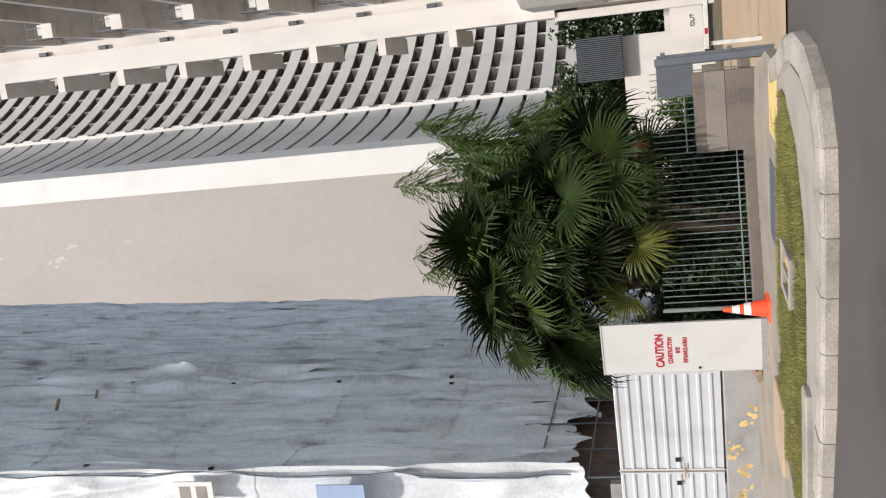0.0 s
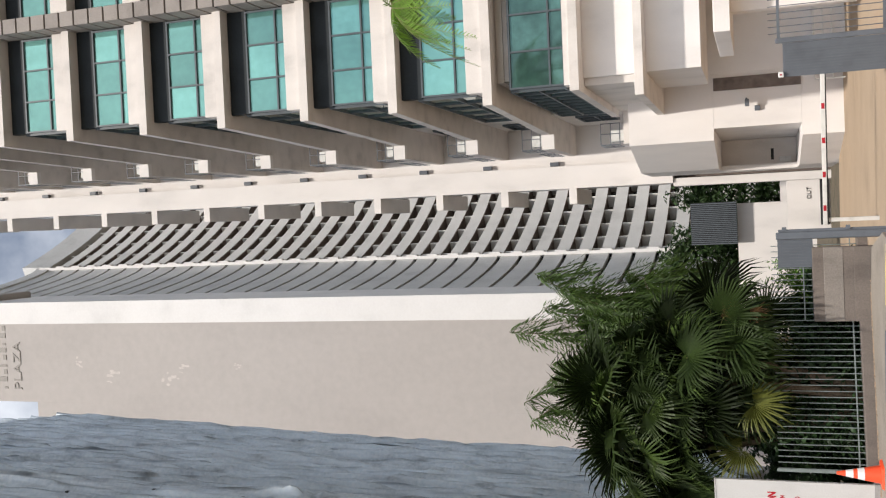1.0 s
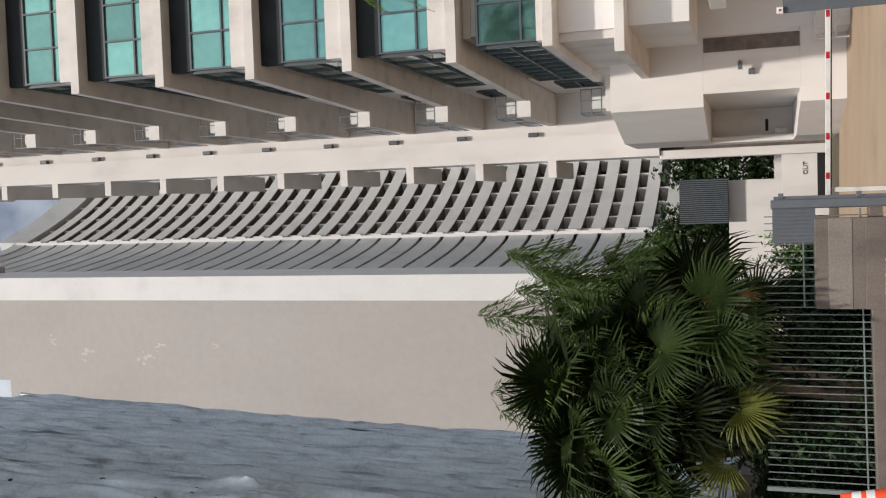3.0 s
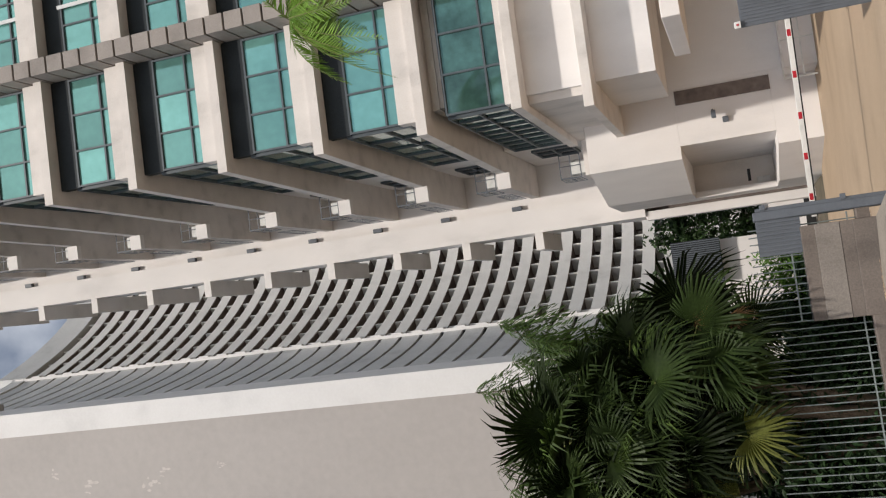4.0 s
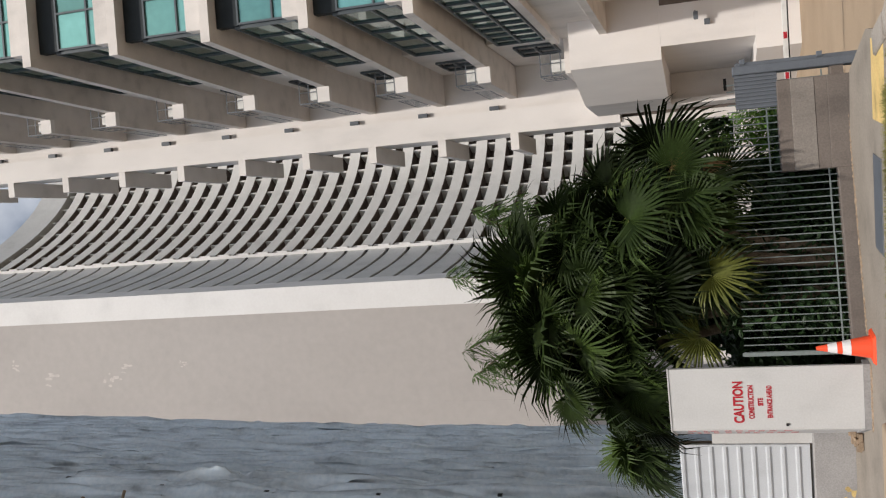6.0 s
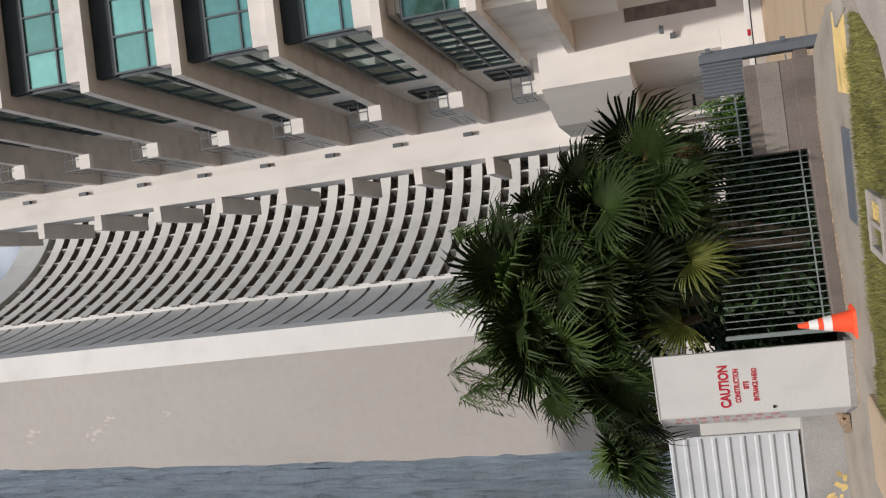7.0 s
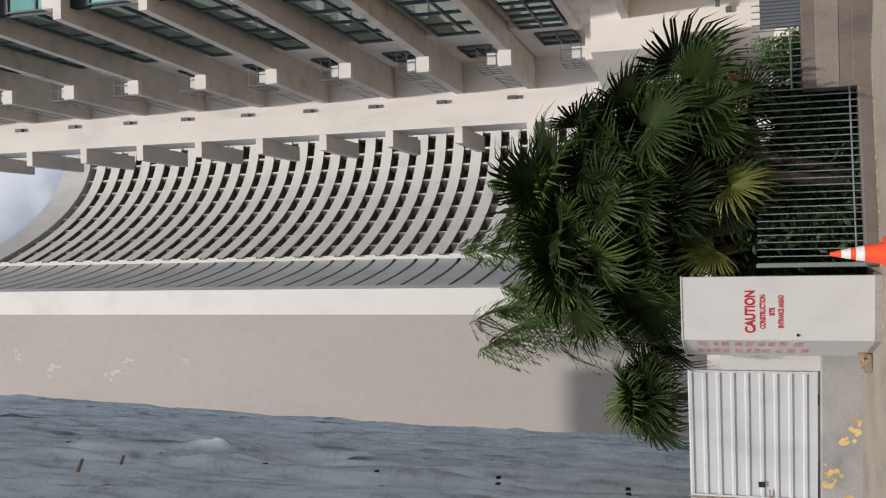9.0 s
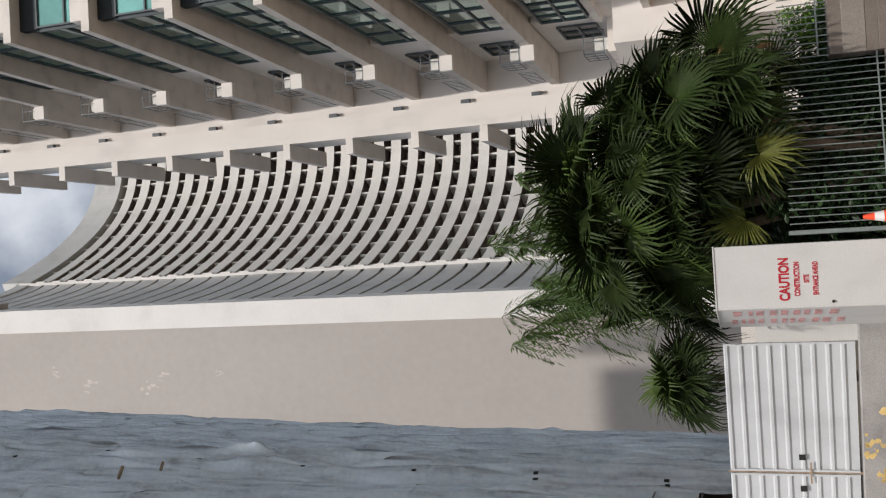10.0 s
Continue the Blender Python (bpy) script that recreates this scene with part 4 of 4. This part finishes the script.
def wrapped_building():
    t = empty("wrapped_building", BF @ pose(-15.95, 0.3, 0), "tall building wrapped in grey tarpaulin on scaffolding", "building")
    part("shell", Geo().box(-14, -1.6, 1.6, 10, 5.2, 47.0), RECESS, t)
    part("shell", Geo().box(-14, -5.4, 10.004, 35.4, 5.2, 56.5), RECESS, t)
    part("base_wall", Geo().box(-14, -1.6, 2.0, 10, -1.3, 5.2), RECESS, t)
    part("base_wall", Geo().box(-14, -5.4, 10.004, 35.4, -1.3, 5.196), RECESS, t)
    g = Geo()
    g.add([(u, v, z) for z, e in ((-1.3, -4.5), (57.8, -2.7)) for u, v in ((e - 1.2, 36.05), (e, 36.05), (e, 36.3), (e - 1.2, 36.3))],
          [(3, 2, 1, 0), (4, 5, 6, 7), (0, 1, 5, 4), (1, 2, 6, 5), (2, 3, 7, 6), (3, 0, 4, 7)])
    part("end_wall", g, TOWERWHITE, t, "white wall edge past the tarpaulin")
    part("street_wall", Geo().box(-14, -0.3, -0.6, -0.3, -1.3, 3.3), BASE, t, "grey wall along the foot of the scaffold")
    # side face, towards the office block
    def hang(g, m, rz, label=""):
        ob = part("tarpaulin_sheet", g, m, t, label, smooth=True, fix=False)
        ob.matrix_basis = pose(0, 0, 0, 0, 0, rz)
        return ob
    for a0, a1 in ((0.0, 4.0), (3.98, 8.2), (8.18, 12.6), (12.58, 18.2), (18.18, 24.0), (23.98, 30.0), (29.98, 36.0)):
        for i in range(9 if a0 < 12 else 11):
            z0, z1, low = 4.4 + 4.86 * i, 9.3 + 4.86 * i, i == 0
            hang(tarp_sheet(a0, a1, z0 if a0 < 8 or not low else 3.0, z1, a0 > 8, 1.1 if low else 0.05, step=0.08 if a0 < 12 else 0.11, lap=0.0 if low else 0.006), TARP, 90)
    # sunny front face
    for a0, a1 in ((-3.2, 0.0), (-6.4, -3.18), (-9.6, -6.38), (-12.8, -9.58)):
        for z0, z1 in ((4.2, 15.0), (14.96, 26.0), (25.96, 37.0), (36.96, 48.0)):
            hang(tarp_sheet(a0, a1, z0, z1, False, 0.6 if z0 < 5 else 0.05), TARPLIGHT, 0, "pale sunlit tarpaulin sheet")
    # eyelets and ropes
    me = Geo().box(-0.03, 0.07, -0.07, 0.07, -0.09, 0.09, 0.01).data("eyelet", BLACK)
    for i in range(9):
        z = 5.2 + 4.72 * i
        for da, dz in ((0.0, 0.0), (0.36, 0.05)):
            a = 8.3 + da
            part("eyelet", me, BLACK, t).location = (drape(a, z, True) - 0.03, a, z + dz)
        part("eyelet", me, BLACK, t).location = (drape(0.5, z + 2, False), 0.5, z + 2)
    for a in (4.0, 0.05):
        part("seam_rope", Geo().tube([(drape(a, z, False) + 0.03, a, z) for z in [4.5 + 0.8 * i for i in range(54)]], 0.02, 5), TARP if a > 1 else STEEL, t)
    part("anchor_hook", Geo().tube([(0.0, 6.1, 26.4), (0.5, 6.0, 26.1)], 0.07, 6), RUBBLE, t, "rusty anchor stub")
    part("anchor_hook", Geo().tube([(0.1, 7.2, 25.2), (0.45, 7.1, 25.0)], 0.06, 6), RUBBLE, t, "rusty anchor stub")
    # banner boards on the front
    b = part("banner", Geo().box(-1.1, -0.2, -0.42, -0.36, 16.2, 17.6), TOWERWHITE, t, "white banner with dark lettering too cut to read")
    for k in range(2):
        part("banner_bar", Geo().box(-0.95, -0.35, -0.426, -0.421, 16.4 + k * 0.6, 16.8 + k * 0.6), LETTER, b)
    part("banner", Geo().box(-1.6, -0.35, -0.42, -0.36, 11.0, 12.6), BANNER, t, "plain pale blue banner")
    # scaffold feet in the dark gap
    for a in (0.3, 2.4, 4.6, 6.8):
        part("scaffold_pole", Geo().tube([(-0.5, a, -1.2), (-0.5, a, 6.5)], 0.035, 8), STEEL, t)
    for z in (2.2, 4.0, 5.6):
        part("scaffold_ledger", Geo().tube([(-0.45, 0.2, z), (-0.45, 8.0, z)], 0.03, 8), STEEL, t)


wrapped_building()


# ---------------------------------------------------------------- back of the car park
def far_court():
    for name, b in (("court_wall", (-14.0, -3.16, 25.7, 26.0, -1.4, 2.74)), ("court_wall", (-3.156, 1.5, 25.7, 26.0, -1.4, 0.5))):
        tagged(part(name, Geo().box(*b), WHITE), "plain white wall across the end of the drive", "wall", kind="structure").matrix_world = BF
    o = words("sign_lettering", "OUT", 0.24, BF @ pose(-2.95, 14.48, -0.42) @ pose(0, 0, 0, 90, 0, 0), BLACK, None, 0.01)
    tagged(o, "dark painted exit letters on the low white wall", "sign")
    w = tagged(part("exit_wall", Geo().box(-4.8, -1.96, 14.5, 14.8, -1.3, 0.45), WHITE), "low white wall with the exit marking", "wall", kind="structure")
    w.matrix_world = BF
    d = tagged(part("vent_opening", Geo().box(-4.3, -2.2, 14.44, 14.496, -1.2, -0.85), BLACK), "long dark vent opening low in the white wall", "vent", kind="structure")
    d.matrix_world = BF
    v = empty("louvre_panel", BF @ pose(-5.35, 25.0, 2.75), "dark grey vertical louvre screen above the white wall", "louvre")
    # near-black backing puts shade between the slats
    part("backing", Geo().box(0, 2.3, 0.05, 0.12, 0, 2.4), SHADEPANEL, v)
    me = Geo().box(0, 0.05, 0, 0.05, 0, 2.4).data("slat", STEEL)
    for i in range(22):
        part("slat", me, STEEL, v).location.x = 0.02 + i * 0.104


far_court()


def bush(name, inside, n, size, m, label, category, seed, m4=None):
    g = Geo()
    leaf_cloud(g, inside, n, size, random.Random(seed))
    ob = tagged(part(name, g, m, fix=False), label, category, kind="stuff")
    if m4:
        ob.matrix_world = m4
    return ob


def blob(cx, cy, cz, rx, ry, rz, seed=0):
    """Uneven clump: points near the surface of a lumpy ellipsoid."""
    def f(r):
        d = Vector((r.gauss(0, 1), r.gauss(0, 1), r.gauss(0, 1))).normalized()
        k = (0.62 + 0.38 * r.random()) * (1 + 0.45 * noise.noise((d.x * 2 + seed, d.y * 2, d.z * 2)))
        return (cx + d.x * rx * k, cy + d.y * ry * k, cz + d.z * rz * k)
    return f


# planting behind the railing
tagged(part("garden_wall", Geo().box(-0.8, 0.35, 3.0, 3.2, -0.9, 0.75), RECESS), "dark brown garden wall behind the shrubs", "wall", kind="structure")
bush("shrub_bed", lambda r: (lambda x: (x, max(0.62 + x * 0.36, 1.35 if x < 0.3 else 0) + r.uniform(0, 1.6), -0.4 + r.random() * ((1.95 if x < 1.6 else 1.5 if x < 2.4 else 1.1) + 0.4 * noise.noise((x * 1.5, 3, 0)))))(r.uniform(-0.85, 3.1)), 26000, 0.17, SHRUB, "dense dark green shrubs behind the steel railing", "shrub", 21)
bush("clipped_hedge", blob(2.86, 2.4, 0.45, 0.50, 0.45, 0.95), 5200, 0.075, HEDGE, "bright green clipped hedge behind the railing", "hedge", 22)
bush("shrub", blob(0.15, 2.7, 1.25, 0.95, 0.6, 1.05, 9), 6000, 0.17, SHRUB, "dark leafy shrub under the fan palm", "shrub", 27)
bush("court_foliage", blob(-2.2, 29.0, 2.9, 3.0, 1.6, 3.4), 8500, 0.34, FARLEAF, "leafy trees beyond the white court wall", "tree", 23, BF)
bush("court_foliage", blob(-6.6, 28.0, 4.6, 2.4, 1.6, 2.6, 4), 5200, 0.34, FARLEAF, "leafy trees beyond the white court wall", "tree", 24, BF)


# ---------------------------------------------------------------- palms
def fan_mesh(name, m, R, seed, blades=38, arc=250):
    """A fan leaf: narrow folded blades joined near the stalk, bending over and hanging at the tips; it points along +x."""
    r, g = random.Random(seed), Geo()
    q = lambda rad, ang, z: (rad * math.cos(ang), rad * math.sin(ang), z)
    for i in range(blades):
        a = radians(-arc / 2 + arc * (i + 0.5) / blades)
        L = R * (0.78 + 0.22 * math.cos(a * 0.75)) * r.uniform(0.86, 1.08)
        h = radians(arc / blades) * 0.52
        cup = 0.20 * abs(math.sin(a * 0.6))
        sag = r.uniform(0.16, 0.46)
        d = r.gauss(0, 0.06)
        z1, z2, z3 = L * 0.38 * cup, L * (0.68 * cup - 0.22 * sag), L * (0.85 * cup - sag)
        g.add([q(0.02, a, 0), q(L * 0.40, a - h, z1), q(L * 0.40, a, z1 + 0.03), q(L * 0.40, a + h, z1),
               q(L * 0.72, a - h * 0.40 + d * 0.5, z2), q(L * 0.72, a + h * 0.40 + d * 0.5, z2), q(L * (0.99 - 0.25 * sag), a + d, z3)],
              [(0, 1, 2), (0, 2, 3), (1, 4, 2), (2, 5, 3), (2, 4, 5), (4, 6, 5)])
    return g.data(name, m, fix=False)


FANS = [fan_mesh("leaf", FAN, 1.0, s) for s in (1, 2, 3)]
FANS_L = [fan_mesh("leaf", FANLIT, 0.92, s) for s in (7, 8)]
FANS_Y = [fan_mesh("leaf", FANYELLOW, 0.66, 4, 30, 220)]
FANS_D = [fan_mesh("leaf", FANDRY, 0.52, 5, 26, 150)]


def fan_palm(x, y, crowns, leaves, seed, label, spread=1.25, special=()):
    """Clumping fan palm; crowns are (dx, dy, z) heads on slim trunks."""
    t = empty("fan_palm", pose(x, y, -0.3), label, "palm")
    r = random.Random(seed)
    for cx, cy, cz in crowns:
        part("trunk", Geo().tube([(cx * 0.2, cy * 0.2, 0), (cx * 0.6, cy * 0.6, cz * 0.45), (cx, cy, cz)], [0.11, 0.085, 0.07], 9), TRUNK, t, smooth=True)
    golden = 2.39996
    for i in range(leaves):
        cx, cy, cz = crowns[i % len(crowns)]
        az = i * golden + r.uniform(-0.3, 0.3)
        el = 1.3 - 1.85 * ((i // len(crowns)) + 0.5) / (leaves / len(crowns)) + r.uniform(-0.12, 0.12)
        L = spread * r.uniform(0.45, 0.95) * (0.6 if el > 0.3 else 1.0)
        d = Vector((math.cos(az) * math.cos(el), math.sin(az) * math.cos(el), math.sin(el)))
        base, end = Vector((cx, cy, cz)), Vector((cx, cy, cz)) + d * L - Vector((0, 0, 0.12 * L))
        # upper leaves draw the sunlit copy more often
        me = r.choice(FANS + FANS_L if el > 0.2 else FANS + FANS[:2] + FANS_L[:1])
        leaf(t, base, end, d, me, r)
    for cx, cy, cz, dx, dy, dz, kind in special:
        d = Vector((dx, dy, dz)).normalized()
        b = Vector((cx, cy, cz))
        leaf(t, b, b + d * 0.7, d, FANS_Y[0] if kind == "y" else FANS_D[0], r)
    return t


def leaf(t, base, end, d, me, r):
    if end.x < 0.1 and end.z < 3.6:
        end = Vector((end.x, max(end.y, -0.6), end.z))
    ob = part("leaf", me, None, t)
    droop = 0.18 if d.z > 0.25 else 0.6
    xx = (d * 0.75 + Vector((0, 0, -droop + r.uniform(-0.25, 0.22)))).normalized()
    if end.x < 0.1 and end.y < 0.6 and end.z + xx.z < 2.65:      # held up by the hoarding below
        xx = Vector((xx.x, xx.y * 0.3, max(-0.7, min(0.7, 2.65 - end.z)))).normalized()
    zz = d * 0.40 + Vector((r.gauss(0, 0.42), r.gauss(-0.05, 0.42), 0.85))
    zz = (zz - xx * zz.dot(xx)).normalized()
    yy = zz.cross(xx).normalized()
    zz = xx.cross(yy)
    ob.matrix_basis = Matrix(((xx.x, yy.x, zz.x, end.x), (xx.y, yy.y, zz.y, end.y), (xx.z, yy.z, zz.z, end.z), (0, 0, 0, 1))) @ Matrix.Scale(r.uniform(0.75, 1.2), 4)
    part("stalk", Geo().tube([base, (base + end) / 2 + Vector((0, 0, 0.06)), end], [0.016, 0.012, 0.009], 5), STALK, t)


fan_palm(0.95, 1.25, [(0.1, 0.0, 4.35), (0.6, 0.1, 3.5), (-0.7, -0.3, 4.05), (0.5, -0.35, 3.05), (-0.6, -0.25, 3.2), (0.82, 0.0, 2.7), (-1.15, 0.1, 3.6), (0.3, 0.8, 2.3), (0.5, 0.85, 2.5)], 189, 31,
         "large dense dark green fan palm clump leaning over the railing", 1.2,
         [(-0.5, -0.5, 2.75, -0.25, -0.7, -0.75, "y"), (0.2, -0.4, 2.5, 0.1, -0.7, -0.6, "y"), (1.0, -0.1, 2.6, 0.9, -0.3, -0.1, "d"), (1.0, 0.0, 2.3, 0.8, -0.4, -0.3, "d")])
fan_palm(-3.75, 6.0, [(0, 0, 3.75)], 16, 37, "small dark fan palm behind the sheet fence", 0.6)


def feather_tree():
    """Forked trunk and arching limbs that end in small pinnate sprays."""
    t = empty("feathery_tree", pose(-2.9, 16.6, -1.2), "light green feathery tree rising behind the palm", "tree")
    part("trunk", Geo().tube([(0, 0, 0), (0.1, 0, 2.0), (0.0, 0.1, 4.2)], [0.16, 0.13, 0.10], 9), TRUNK, t, smooth=True)
    r = random.Random(41)
    for i in range(34):
        az = i * 2.39996
        out, up = r.uniform(0.8, 3.3), r.uniform(3.4, 8.6)
        pts = []
        for k in range(9):
            s = k / 8
            pts.append(Vector((math.cos(az) * out * s ** 1.2, math.sin(az) * out * 0.8 * s ** 1.2, 4.0 + up * s - 1.1 * s ** 3)))
        part("limb", Geo().tube(pts, [0.055 * (1 - 0.9 * k / 8) + 0.004 for k in range(9)], 5), TRUNK, t)
        g = Geo()
        for n in range(72):
            s = 0.30 + 0.70 * (n / 71)
            j = min(int(s * 8), 7)
            p = pts[j].lerp(pts[j + 1], s * 8 - j)
            d = Vector((r.gauss(0, 0.7), r.gauss(0, 0.7), r.gauss(-0.75, 0.35))).normalized()
            w = d.cross(Vector((0.3, 0, 1))).normalized()
            for m in range(12):
                c = p + d * 0.085 * m - Vector((0, 0, 0.006 * m * m))
                for sg in (-1, 1):
                    e = (w * sg * r.uniform(0.5, 1.0) + d * 0.6 - Vector((0, 0, r.uniform(0.2, 0.9)))).normalized() * r.uniform(0.22, 0.36)
                    k = e.cross(w + d * 0.3 * sg).normalized() * 0.03 + d * 0.045
                    g.add([c, c + e * 0.45 + k, c + e, c + e * 0.45 - k], [(0, 1, 2, 3)])
        part("spray", g, FEATHER, t, kind="stuff", fix=False)


feather_tree()


def slender_palm():
    """A slim leaning trunk with arching pinnate fronds."""
    t = empty("slender_palm", pose(9.3, 7.3, -0.9), "slender palm with bright green pinnate fronds on a thin trunk", "palm")
    head = Vector((-0.55, 0.0, 10.9))
    pts = [Vector((0, 0, 0)), Vector((-0.1, 0, 2.5)), Vector((-0.2, 0, 5.5)), Vector((-0.27, 0, 8.0)), Vector((-0.36, 0, 9.9)), head]
    part("trunk", Geo().tube(pts, [0.09, 0.075, 0.065, 0.055, 0.05, 0.045], 8), STALK, t, smooth=True)
    r = random.Random(51)
    for i in range(18):
        az, L = i * 0.349 + r.uniform(-0.15, 0.15), r.uniform(1.25, 1.75)
        up = r.uniform(-0.5, 1.0)
        spine = [head + Vector((math.cos(az) * L * s, math.sin(az) * L * s, up * L * s - 1.1 * L * s * s)) for s in [k / 9 for k in range(10)]]
        f = part("frond", Geo().tube(spine, [0.016 - 0.0014 * k for k in range(10)], 5), STALK, t)
        g = Geo()
        for k in range(1, 40):
            s = k / 40
            j = min(int(s * 9), 8)
            p = spine[j].lerp(spine[j + 1], s * 9 - j)
            d = (spine[j + 1] - spine[j]).normalized()
            w = d.cross(Vector((0, 0, 1)))
            w = w.normalized() if w.length > 0.05 else Vector((1, 0, 0))
            l = 0.5 * math.sin(math.pi * min(1, 0.15 + s * 0.85)) + 0.05
            for sg in (-1, 1):
                e = (w * sg * 0.8 + d * 0.55 - Vector((0, 0, r.uniform(0.2, 0.8)))).normalized() * l
                q = d * 0.014
                g.add([p - q, p + e * 0.5 - q * 1.3, p + e, p + e * 0.5 + q * 1.3, p + q], [(0, 1, 2, 3, 4)])
        part("frond_blade", g, FROND, f, fix=False)


slender_palm()
